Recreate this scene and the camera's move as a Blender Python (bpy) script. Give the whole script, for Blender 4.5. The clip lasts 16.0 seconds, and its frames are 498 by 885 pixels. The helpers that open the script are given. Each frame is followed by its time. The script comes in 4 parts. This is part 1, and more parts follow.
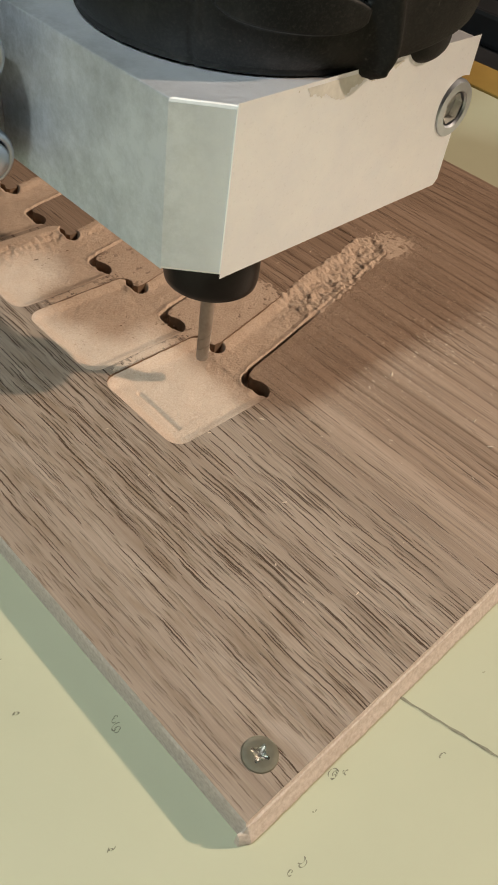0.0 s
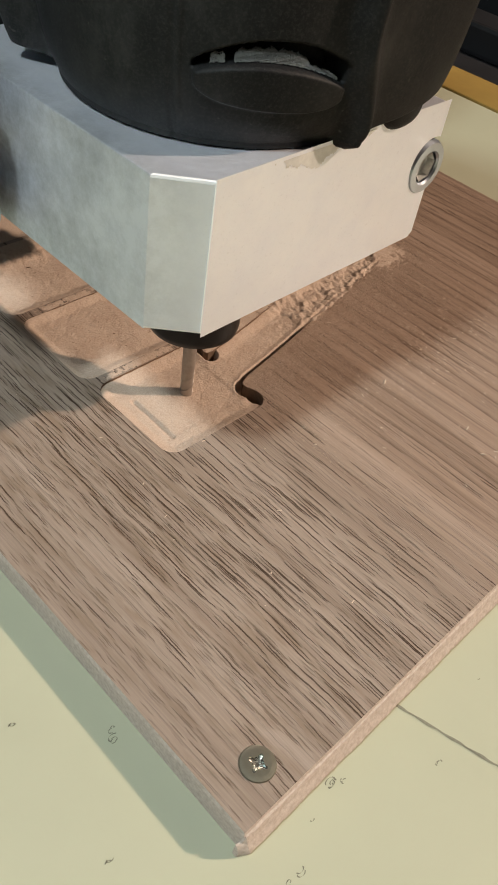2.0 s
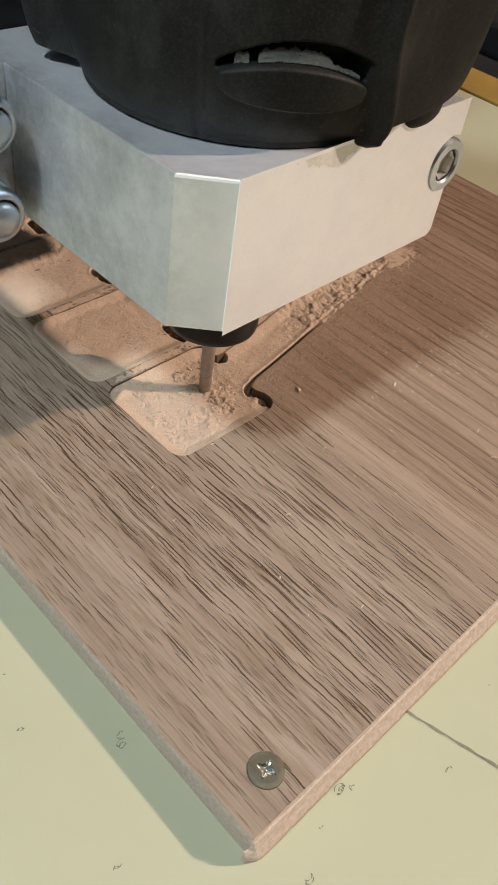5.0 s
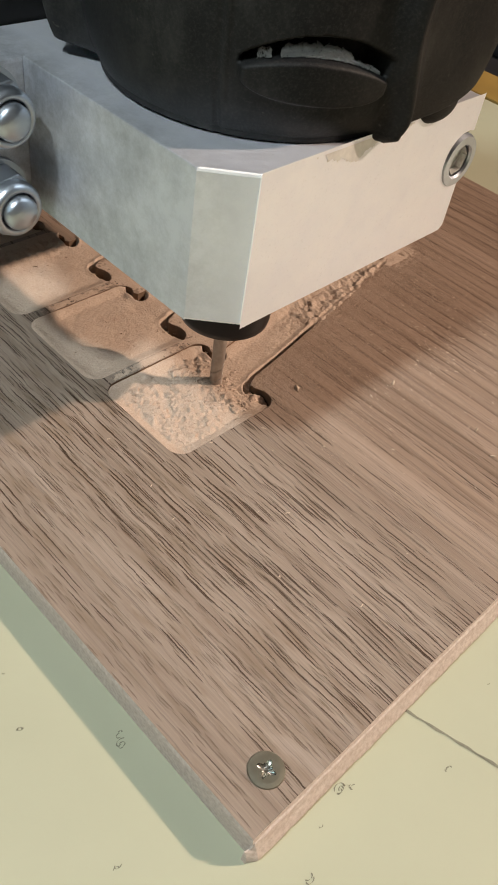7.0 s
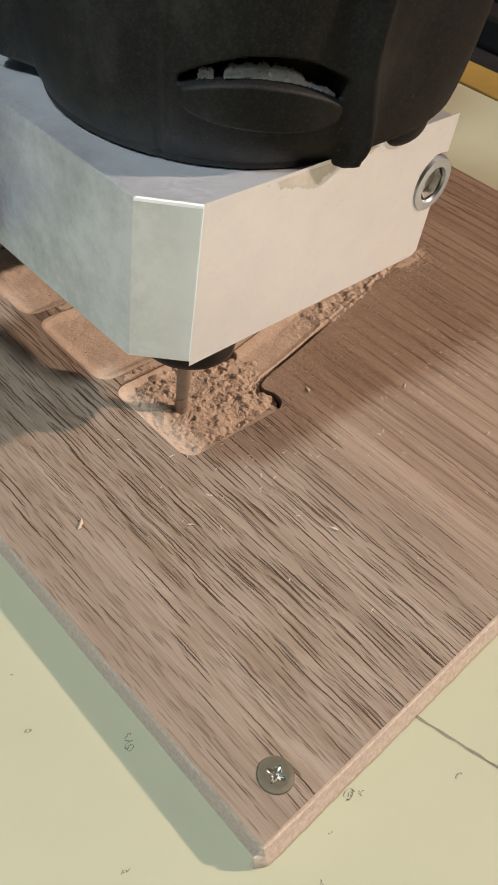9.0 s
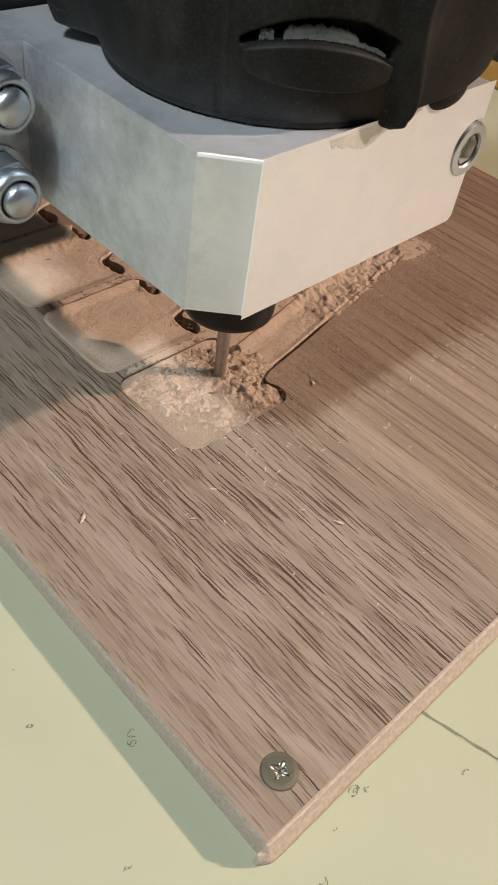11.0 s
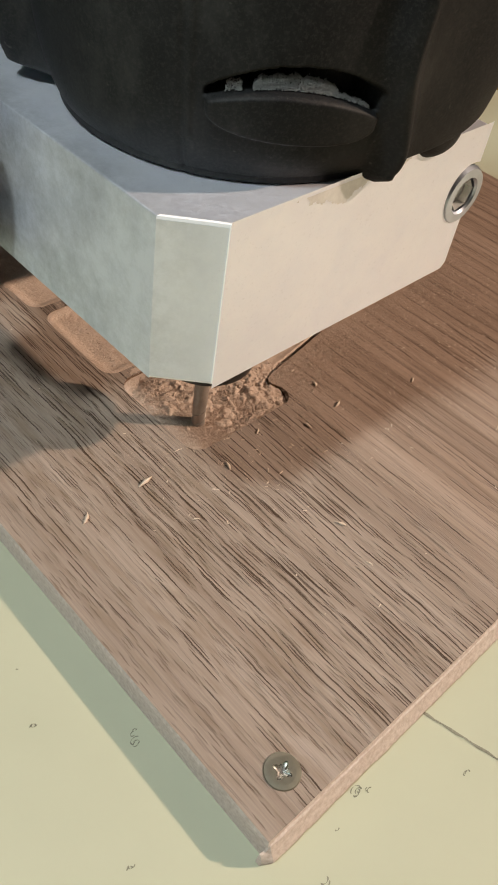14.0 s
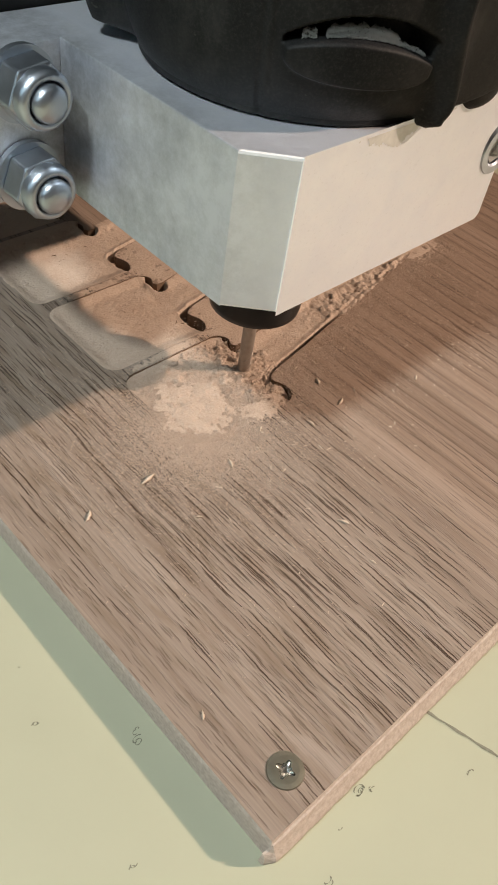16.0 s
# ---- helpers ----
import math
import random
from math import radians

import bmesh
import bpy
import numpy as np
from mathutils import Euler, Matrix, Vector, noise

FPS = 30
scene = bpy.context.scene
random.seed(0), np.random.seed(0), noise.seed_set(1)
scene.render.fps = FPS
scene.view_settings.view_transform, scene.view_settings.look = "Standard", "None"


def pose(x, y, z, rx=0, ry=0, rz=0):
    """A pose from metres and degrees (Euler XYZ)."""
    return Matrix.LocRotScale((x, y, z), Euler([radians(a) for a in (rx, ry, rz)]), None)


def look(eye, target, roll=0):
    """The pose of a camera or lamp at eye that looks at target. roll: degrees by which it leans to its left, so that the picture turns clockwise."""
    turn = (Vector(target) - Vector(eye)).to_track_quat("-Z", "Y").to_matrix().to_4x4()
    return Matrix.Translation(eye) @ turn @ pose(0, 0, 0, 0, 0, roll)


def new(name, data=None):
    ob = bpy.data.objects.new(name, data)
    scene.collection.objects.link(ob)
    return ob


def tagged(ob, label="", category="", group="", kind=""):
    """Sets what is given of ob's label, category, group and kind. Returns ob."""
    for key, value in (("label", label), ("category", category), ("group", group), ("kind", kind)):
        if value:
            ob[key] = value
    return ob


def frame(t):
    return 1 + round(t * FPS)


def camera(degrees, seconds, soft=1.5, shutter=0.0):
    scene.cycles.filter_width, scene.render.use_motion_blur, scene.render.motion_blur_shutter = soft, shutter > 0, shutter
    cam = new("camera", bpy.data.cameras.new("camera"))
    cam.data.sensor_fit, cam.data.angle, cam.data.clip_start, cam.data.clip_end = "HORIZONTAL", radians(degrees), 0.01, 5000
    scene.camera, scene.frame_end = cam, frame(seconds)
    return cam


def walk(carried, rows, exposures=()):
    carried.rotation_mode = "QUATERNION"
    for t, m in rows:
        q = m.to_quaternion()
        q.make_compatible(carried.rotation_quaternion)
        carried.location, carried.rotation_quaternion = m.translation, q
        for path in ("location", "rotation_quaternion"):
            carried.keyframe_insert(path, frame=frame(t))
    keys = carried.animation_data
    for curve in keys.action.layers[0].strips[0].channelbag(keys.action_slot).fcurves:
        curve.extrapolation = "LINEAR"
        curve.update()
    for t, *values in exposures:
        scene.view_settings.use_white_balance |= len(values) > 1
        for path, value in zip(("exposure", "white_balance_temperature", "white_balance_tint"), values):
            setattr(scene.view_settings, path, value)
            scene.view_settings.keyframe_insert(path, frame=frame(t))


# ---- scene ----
# ---- camera ----
cam = camera(35.07, 16.0, soft=1.8)
PATH = [
    (0.0, pose(-0.05037, -0.02589, 0.15895, 44.370, -6.934, -43.413)),
    (0.5, pose(-0.05000, -0.02536, 0.15838, 44.624, -6.724, -43.865)),
    (1.0, pose(-0.05001, -0.02428, 0.15896, 44.551, -6.874, -44.029)),
    (1.5, pose(-0.05070, -0.02465, 0.15863, 44.809, -7.151, -44.164)),
    (2.0, pose(-0.05156, -0.02416, 0.15947, 44.839, -7.491, -44.163)),
    (2.5, pose(-0.05111, -0.02471, 0.15937, 44.730, -7.217, -43.969)),
    (3.0, pose(-0.05040, -0.02542, 0.15953, 44.745, -6.978, -43.818)),
    (3.5, pose(-0.05043, -0.02456, 0.15956, 44.732, -6.912, -43.651)),
    (4.0, pose(-0.04984, -0.02374, 0.15999, 44.659, -6.775, -43.567)),
    (6.5, pose(-0.05101, -0.02317, 0.15982, 44.543, -7.289, -43.711)),
    (7.0, pose(-0.05056, -0.02187, 0.15989, 44.391, -7.300, -43.812)),
    (7.5, pose(-0.05076, -0.02109, 0.15998, 44.375, -7.532, -43.967)),
    (8.0, pose(-0.05138, -0.02026, 0.15946, 44.343, -7.642, -43.866)),
    (8.5, pose(-0.05152, -0.01990, 0.16007, 44.372, -7.718, -43.314)),
    (9.0, pose(-0.05094, -0.02003, 0.15931, 44.323, -7.444, -43.185)),
    (11.5, pose(-0.04974, -0.02014, 0.15704, 44.068, -7.054, -42.900)),
    (12.0, pose(-0.05039, -0.01850, 0.15785, 44.046, -7.445, -42.872)),
    (12.5, pose(-0.05019, -0.01920, 0.15754, 44.018, -7.273, -42.927)),
    (13.0, pose(-0.05057, -0.01917, 0.15716, 44.058, -7.265, -42.958)),
    (13.5, pose(-0.05057, -0.01922, 0.15789, 44.056, -7.304, -42.936)),
    (14.0, pose(-0.05047, -0.01951, 0.15785, 43.992, -7.212, -42.795)),
    (14.5, pose(-0.04948, -0.01980, 0.15795, 44.003, -6.885, -42.595)),
    (15.0, pose(-0.04949, -0.01916, 0.15761, 43.918, -7.075, -42.673)),
    (15.5, pose(-0.05025, -0.01872, 0.15791, 43.840, -7.315, -42.841)),
    (16.0, pose(-0.05042, -0.01873, 0.15713, 43.797, -7.266, -42.654)),
]
walk(cam, PATH, [(0, -0.13, 6700, 7), (0.5, -0.10, 6650, 8), (1.1, -0.06, 6450, 10), (4.0, -0.04, 6450, 10), (7.0, 0.0, 6500, 12), (16.0, 0.0, 6500, 12)])

# ---- light: a warm lamp on one side, a cooler ceiling panel above, an added cool fill to the west ----
world = bpy.data.worlds.new("world")
scene.world = world
world.use_nodes = True
world.node_tree.nodes["Background"].inputs[0].default_value = (0.75, 0.85, 0.95, 1)
world.node_tree.nodes["Background"].inputs[1].default_value = 0.06

AIM = Vector((0.08, 0.10, 0.0))
KEY = AIM + Vector((1.04, -0.89, 1.0)).normalized() * 2.20
key_data = bpy.data.lights.new("desk_lamp_bulb", "AREA")
key_data.shape, key_data.size, key_data.energy, key_data.color = "DISK", 0.060, 56.0, (1.0, 0.775, 0.60)
key_lamp = new("desk_lamp_bulb", key_data)
key_lamp.matrix_world = look(KEY, AIM)

TOP = Vector((-0.37, 0.02, 0.72))
top_data = bpy.data.lights.new("ceiling_panel_light", "AREA")
top_data.shape, top_data.size, top_data.energy, top_data.color = "DISK", 0.085, 5.2, (0.88, 1.0, 1.0)
top_lamp = new("ceiling_panel_light", top_data)
top_lamp.matrix_world = look(TOP, AIM)

# cool fill light added on the west side; no window is known there
fill_data = bpy.data.lights.new("cool_fill", "AREA")
fill_data.shape, fill_data.size, fill_data.size_y, fill_data.energy, fill_data.color = "RECTANGLE", 1.0, 0.8, 5.0, (0.56, 0.88, 1.0)
fill_light = new("cool_fill", fill_data)
fill_light.matrix_world = look((-2.14, 0.25, 0.95), (0.08, 0.10, 0.05))

scene.view_settings.exposure = 0.0

# ---- materials ----


def material(name, rough=0.5, metal=0.0):
    m = bpy.data.materials.new(name)
    m.use_nodes = True
    nt = m.node_tree
    b = nt.nodes["Principled BSDF"]
    b.inputs["Roughness"].default_value = rough
    b.inputs["Metallic"].default_value = metal
    return m, nt, b


def node(nt, kind, **inputs):
    n = nt.nodes.new(kind)
    for k, v in inputs.items():
        n.inputs[k.replace("_", " ")].default_value = v
    return n


def noise_at(nt, scale, detail=4, stretch=(1, 1, 1), turn=0.0, rough=0.55, warp=0.0):
    co = nt.nodes.new("ShaderNodeTexCoord")
    mp = nt.nodes.new("ShaderNodeMapping")
    mp.inputs["Scale"].default_value = stretch
    mp.inputs["Rotation"].default_value = (0, 0, turn)
    nz = node(nt, "ShaderNodeTexNoise", Scale=scale, Detail=detail, Roughness=rough, Distortion=warp)
    nt.links.new(co.outputs["Object"], mp.inputs[0])
    nt.links.new(mp.outputs[0], nz.inputs["Vector"])
    return nz.outputs["Fac"]


def ramp(nt, fac, stops):
    r = nt.nodes.new("ShaderNodeValToRGB")
    while len(r.color_ramp.elements) < len(stops):
        r.color_ramp.elements.new(0.5)
    for e, (p, c) in zip(r.color_ramp.elements, stops):
        e.position, e.color = p, (*c, 1) if len(c) == 3 else c
    nt.links.new(fac, r.inputs[0])
    return r.outputs[0]


def mix(nt, fac, a, b, blend="MIX"):
    n = nt.nodes.new("ShaderNodeMix")
    n.data_type, n.blend_type = "RGBA", blend
    for sock, v in ((n.inputs[0], fac), (n.inputs[6], a), (n.inputs[7], b)):
        if isinstance(v, (int, float)):
            sock.default_value = v
        elif isinstance(v, tuple):
            sock.default_value = (*v, 1)
        else:
            nt.links.new(v, sock)
    return n.outputs[2]


def bump(nt, b, height, strength=0.3, dist=0.0005):
    n = node(nt, "ShaderNodeBump", Strength=strength, Distance=dist)
    nt.links.new(height, n.inputs["Height"])
    nt.links.new(n.outputs[0], b.inputs["Normal"])


def plain(name, color, rough=0.5, metal=0.0, vary=0.12, scale=300, relief=0.1):
    """One colour, mottled at two scales."""
    m, nt, b = material(name, rough, metal)
    lo = tuple(c * (1 - vary) for c in color)
    hi = tuple(min(1, c * (1 + vary)) for c in color)
    coarse = ramp(nt, noise_at(nt, scale / 8, 3), [(0.3, lo), (0.7, hi)])
    fine = ramp(nt, noise_at(nt, scale, 5), [(0.25, lo), (0.75, hi)])
    nt.links.new(mix(nt, 0.5, coarse, fine), b.inputs["Base Color"])
    bump(nt, b, noise_at(nt, scale * 3, 3), relief, 0.0003)
    return m


def veneer():
    m, nt, b = material("walnut_laminate", 0.46)
    tone = ramp(nt, noise_at(nt, 1.0, 5, (85, 3.2, 1), 0.0, 0.62, 0.35),
                [(0.30, (0.236, 0.182, 0.145)), (0.5, (0.298, 0.234, 0.190)), (0.70, (0.350, 0.282, 0.236))])
    fibre = ramp(nt, noise_at(nt, 1.0, 3, (2100, 24, 1)), [(0.3, (0.33, 0.31, 0.29)), (0.7, (0.65, 0.64, 0.63))])
    base = mix(nt, 0.42, tone, fibre, "OVERLAY")
    co = nt.nodes.new("ShaderNodeTexCoord")
    xyz = nt.nodes.new("ShaderNodeSeparateXYZ")
    nt.links.new(co.outputs["Object"], xyz.inputs[0])

    def math_node(op, a, b):
        n = nt.nodes.new("ShaderNodeMath")
        n.operation = op
        for sock, v in zip(n.inputs, (a, b)):
            if isinstance(v, (int, float)):
                sock.default_value = v
            else:
                nt.links.new(v, sock)
        return n.outputs[0]

    def over_width(stops):
        """A value that changes over the board's width."""
        return ramp(nt, math_node("MULTIPLY", xyz.outputs["X"], 5.0), [(p * 5.0, (v, v, v)) for p, v in stops])

    def scaled(value, k):
        return mix(nt, 1.0, value, (k, k, k), "MULTIPLY")

    # the grain wanders a little from side to side, and every pore is ragged
    sway = math_node("MULTIPLY", math_node("SUBTRACT", noise_at(nt, 1.0, 2, (30, 42, 1)), 0.5), 0.0016)
    fray = math_node("MULTIPLY", math_node("SUBTRACT", noise_at(nt, 1.0, 2, (500, 420, 1)), 0.5), 0.00042)
    bent = nt.nodes.new("ShaderNodeCombineXYZ")
    nt.links.new(math_node("ADD", math_node("ADD", xyz.outputs["X"], sway), fray), bent.inputs[0])
    nt.links.new(xyz.outputs["Y"], bent.inputs[1])

    def dashes(wide, long, reach, band_wide, band_long, weight, share, across, edge=0.84):
        """Separate dark dashes along the grain; share of them kept, changed by across over the board's width."""
        mp = nt.nodes.new("ShaderNodeMapping")
        mp.inputs["Scale"].default_value = (wide, long, 1)
        nt.links.new(bent.outputs[0], mp.inputs[0])
        vo = nt.nodes.new("ShaderNodeTexVoronoi")
        vo.voronoi_dimensions = "2D"
        vo.inputs["Scale"].default_value = 1.0
        nt.links.new(mp.outputs[0], vo.inputs["Vector"])
        uneven = math_node("MULTIPLY", noise_at(nt, 1.0, 3, (900, 260, 1)), 0.16)
        mark = ramp(nt, math_node("ADD", vo.outputs["Distance"], math_node("SUBTRACT", uneven, 0.08)), [(reach * edge, (1, 1, 1)), (reach, (0, 0, 0))])
        band = math_node("MULTIPLY", math_node("SUBTRACT", noise_at(nt, 1.0, 2, (band_wide, band_long, 1)), 0.5), weight)
        red = nt.nodes.new("ShaderNodeSeparateColor")
        nt.links.new(vo.outputs["Color"], red.inputs[0])
        level = math_node("ADD", math_node("MULTIPLY", over_width(across), share), band)
        kept = math_node("MULTIPLY", math_node("SUBTRACT", level, red.outputs[0]), 8.0)
        return mix(nt, 1.0, mark, ramp(nt, kept, [(0.0, (0, 0, 0)), (1.0, (1, 1, 1))]), "MULTIPLY")
    # brown smears along the grain, strongest by the lip side
    smear = ramp(nt, noise_at(nt, 1.0, 4, (330, 55, 1), 0.0, 0.6, 0.3), [(0.47, (0, 0, 0)), (0.66, (1, 1, 1))])
    smear = mix(nt, 1.0, smear, over_width([(0.0, 0.50), (0.035, 0.62), (0.060, 0.22), (0.10, 0.10)]), "MULTIPLY")
    base = mix(nt, smear, base, (0.180, 0.124, 0.080))
    # the figure changes across the board: short flecks, then long open pores, then sparse faint lines
    pores = dashes(1150, 26, 0.220, 70, 9, 0.7, 0.80, [(0.0, 0.15), (0.022, 0.38), (0.040, 0.95), (0.075, 0.90), (0.098, 0.14), (0.19, 0.12)])
    hairs = dashes(1600, 38, 0.212, 110, 14, 0.8, 0.66, [(0.0, 0.30), (0.030, 0.75), (0.070, 0.85), (0.100, 0.22), (0.19, 0.20)])
    flecks = dashes(1700, 110, 0.30, 55, 22, 1.4, 0.55, [(0.0, 0.9), (0.040, 0.8), (0.065, 0.30), (0.19, 0.12)], 0.6)
    fine = dashes(2300, 24, 0.38, 90, 6, 0.6, 0.70, [(0.0, 0.5), (0.08, 0.8), (0.12, 1.0), (0.19, 1.0)], 0.6)
    rings = ramp(nt, noise_at(nt, 1.0, 3, (210, 3.0, 1), 0.0, 0.5, 0.2), [(0.50, (0, 0, 0)), (0.62, (1, 1, 1))])
    base = mix(nt, scaled(flecks, 0.52), base, (0.135, 0.088, 0.056))
    # growth rings on the far side of the board: a sharp dark line that fades out to one side
    bend = math_node("MULTIPLY", math_node("SUBTRACT", noise_at(nt, 1.0, 2, (38, 9, 1)), 0.5), 1.6)
    phase = math_node("FRACT", math_node("ADD", math_node("MULTIPLY", xyz.outputs["X"], 165.0), bend), 0.0)
    saw = ramp(nt, phase, [(0.0, (0, 0, 0)), (0.03, (1, 1, 1)), (0.07, (0.42, 0.42, 0.42)), (0.30, (0, 0, 0))])
    where = ramp(nt, math_node("MULTIPLY", xyz.outputs["X"], 5.0), [(0.46, (0, 0, 0)), (0.58, (1, 1, 1))])
    patchy = ramp(nt, noise_at(nt, 1.0, 2, (60, 14, 1), 0.3), [(0.30, (0.42, 0.42, 0.42)), (0.50, (1.0, 1.0, 1.0))])
    growth = mix(nt, 1.0, mix(nt, 1.0, saw, where, "MULTIPLY"), patchy, "MULTIPLY")
    base = mix(nt, growth, base, (0.080, 0.048, 0.032))
    dark = mix(nt, 1.0, mix(nt, 1.0, pores, scaled(hairs, 0.95), "LIGHTEN"), scaled(flecks, 0.20), "LIGHTEN")
    dark = mix(nt, 1.0, dark, scaled(fine, 0.20), "LIGHTEN")
    base = mix(nt, over_width([(0.070, 0.0), (0.110, 1.0)]), base, mix(nt, 1.0, base, (1.05, 0.955, 0.89), "MULTIPLY"))
    base = mix(nt, scaled(rings, 0.22), base, (0.20, 0.135, 0.10))
    base = mix(nt, scaled(dark, 0.97), base, (0.058, 0.033, 0.020))
    nt.links.new(base, b.inputs["Base Color"])
    inv = nt.nodes.new("ShaderNodeInvert")
    nt.links.new(dark, inv.inputs[1])
    bump(nt, b, inv.outputs[0], 1.0, 0.00042)
    return m


def fibreboard():
    m, nt, b = material("fibreboard_core", 0.85)
    c = ramp(nt, noise_at(nt, 900, 5), [(0.3, (0.40, 0.325, 0.275)), (0.7, (0.55, 0.465, 0.405))])
    nt.links.new(c, b.inputs["Base Color"])
    bump(nt, b, noise_at(nt, 2500, 3), 0.4, 0.0004)
    return m


def dust_mat():
    m, nt, b = material("sawdust", 0.95)
    a = ramp(nt, noise_at(nt, 160, 3), [(0.3, (0.46, 0.345, 0.268)), (0.7, (0.56, 0.445, 0.362))])
    f = ramp(nt, noise_at(nt, 2600, 4), [(0.3, (0.35, 0.238, 0.170)), (0.65, (0.61, 0.48, 0.382))])
    pit = ramp(nt, noise_at(nt, 620, 3), [(0.66, (0, 0, 0)), (0.76, (0.5, 0.5, 0.5))])
    nt.links.new(mix(nt, pit, mix(nt, 0.5, a, f), (0.27, 0.15, 0.085)), b.inputs["Base Color"])
    bump(nt, b, noise_at(nt, 1500, 5), 0.6, 0.0006)
    return m


def aluminium(name, dusty):
    m, nt, b = material(name, 0.42, 1.0)
    c = ramp(nt, noise_at(nt, 90, 7, (1, 1, 1), 0.0, 0.7), [(0.3, (0.865, 0.885, 0.975)), (0.7, (0.925, 0.94, 1.0))])
    # old grime in clouds and fine specks, most of it towards the flange, with flank shade painted in
    grime_shade = ramp(nt, noise_at(nt, 55, 9, (1, 1, 1), 0.0, 0.78), [(0.38, (0.12, 0.12, 0.12)), (0.74, (1, 1, 1))])
    co = nt.nodes.new("ShaderNodeTexCoord")
    xyz = nt.nodes.new("ShaderNodeSeparateXYZ")
    nt.links.new(co.outputs["Object"], xyz.inputs[0])
    rear = nt.nodes.new("ShaderNodeMapRange")
    for sock, v in zip(("From Min", "From Max", "To Min", "To Max"), (-0.034, 0.028, 0.48, 1.0)):
        rear.inputs[sock].default_value = v
    nt.links.new(xyz.outputs["Y"], rear.inputs["Value"])
    grime_shade = mix(nt, 1.0, grime_shade, rear.outputs[0], "MULTIPLY")
    # the left flank is also darkened by colour, in place of weaker light
    flank = nt.nodes.new("ShaderNodeMapRange")
    for sock, v in zip(("From Min", "From Max", "To Min", "To Max"), (-0.0405, -0.0325, 1.0, 0.10)):
        flank.inputs[sock].default_value = v
    nt.links.new(xyz.outputs["X"], flank.inputs["Value"])
    grime_shade = mix(nt, 1.0, grime_shade, flank.outputs[0], "MULTIPLY")
    speck = ramp(nt, noise_at(nt, 1500, 4, (1, 1, 1), 0.0, 0.7), [(0.56, (0, 0, 0)), (0.70, (0.13, 0.13, 0.13))])
    c = mix(nt, mix(nt, 1.0, grime_shade, speck, "LIGHTEN"), c, (0.30, 0.31, 0.32))
    nt.links.new(c, b.inputs["Base Color"])
    r = ramp(nt, noise_at(nt, 900, 5, (1, 1, 3), 0.0, 0.7), [(0.3, (0.42,) * 3), (0.7, (0.54,) * 3)])
    nt.links.new(r, b.inputs["Roughness"])
    # a film of dust dulls the metal in patches
    film_of = ramp(nt, noise_at(nt, 1300, 5), [(0.35, (0.84,) * 3), (0.70, (0.84 - dusty,) * 3)])
    nt.links.new(film_of, b.inputs["Metallic"])
    bump(nt, b, noise_at(nt, 3200, 4, (1, 1, 1), 0.0, 0.7), 0.24, 0.0002)
    return m


def black_plastic():
    m, nt, b = material("black_plastic", 0.62)
    b.inputs["Specular IOR Level"].default_value = 0.22
    c = ramp(nt, noise_at(nt, 48, 8, (1, 1, 0.6), 0.0, 0.68), [(0.40, (0.003, 0.0032, 0.004)), (0.54, (0.009, 0.0092, 0.0095)), (0.72, (0.031, 0.0305, 0.029))])
    haze = ramp(nt, noise_at(nt, 1700, 5, (1, 1, 1), 0.0, 0.75), [(0.48, (0, 0, 0)), (0.75, (0.42, 0.42, 0.42))])
    grit = ramp(nt, noise_at(nt, 620, 2), [(0.72, (0, 0, 0)), (0.78, (0.7, 0.7, 0.7))])
    c = mix(nt, mix(nt, 1.0, haze, grit, "LIGHTEN"), c, (0.050, 0.048, 0.042))
    nt.links.new(c, b.inputs["Base Color"])
    bump(nt, b, noise_at(nt, 1500, 5, (1, 1, 1), 0.0, 0.7), 0.35, 0.0002)
    return m


VENEER = veneer()
CORE = fibreboard()
DUST = dust_mat()
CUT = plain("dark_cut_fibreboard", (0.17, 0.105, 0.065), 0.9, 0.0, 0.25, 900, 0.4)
ALU = aluminium("milled_aluminium", 0.14)
# near-white and hardly metallic: the glint of worn edges put into colour
EDGE = plain("worn_edge_glint", (0.95, 0.94, 0.94), 0.40, 0.25, 0.03, 900)
BLACK = black_plastic()
RUBBER = plain("black_steel", (0.022, 0.021, 0.021), 0.38, 0.6, 0.2)
ZINC = plain("zinc_plated_steel", (0.50, 0.54, 0.60), 0.36, 0.95, 0.12, 400)
BRASSY = plain("dull_screw_steel", (0.34, 0.33, 0.265), 0.40, 1.0, 0.15, 700)
CARBIDE = plain("ground_steel", (0.40, 0.34, 0.29), 0.52, 0.6, 0.15, 900)
PAINT = plain("cream_table_paint", (0.425, 0.425, 0.308), 0.45, 0.0, 0.035, 60, 0.05)
PENCIL = plain("pencil_grey", (0.18, 0.172, 0.125), 0.7, 0.0, 0.4, 1500)
OCHRE = plain("ochre_wood", (0.31, 0.20, 0.05), 0.5, 0.0, 0.15, 90)
SOOT = plain("black_casing", (0.012, 0.012, 0.014), 0.5, 0.0, 0.5, 60)
WALLS = plain("room_plaster", (0.24, 0.25, 0.26), 0.9, 0.0, 0.06, 8)
HOLE = plain("socket_steel", (0.62, 0.62, 0.60), 0.5, 0.5, 0.2, 900)
PALE = plain("pale_wood_chip", (0.62, 0.50, 0.39), 0.8, 0.0, 0.2, 900)
RECESS = plain("screw_recess_steel", (0.62, 0.61, 0.55), 0.20, 1.0, 0.2, 900)
SMUDGE = plain("grey_smudge", (0.74, 0.73, 0.72), 0.55, 0.7, 0.25, 500)
GREYDUST = plain("grey_lint", (0.22, 0.22, 0.215), 0.95, 0.0, 0.25, 900)

# ---- mesh helpers ----


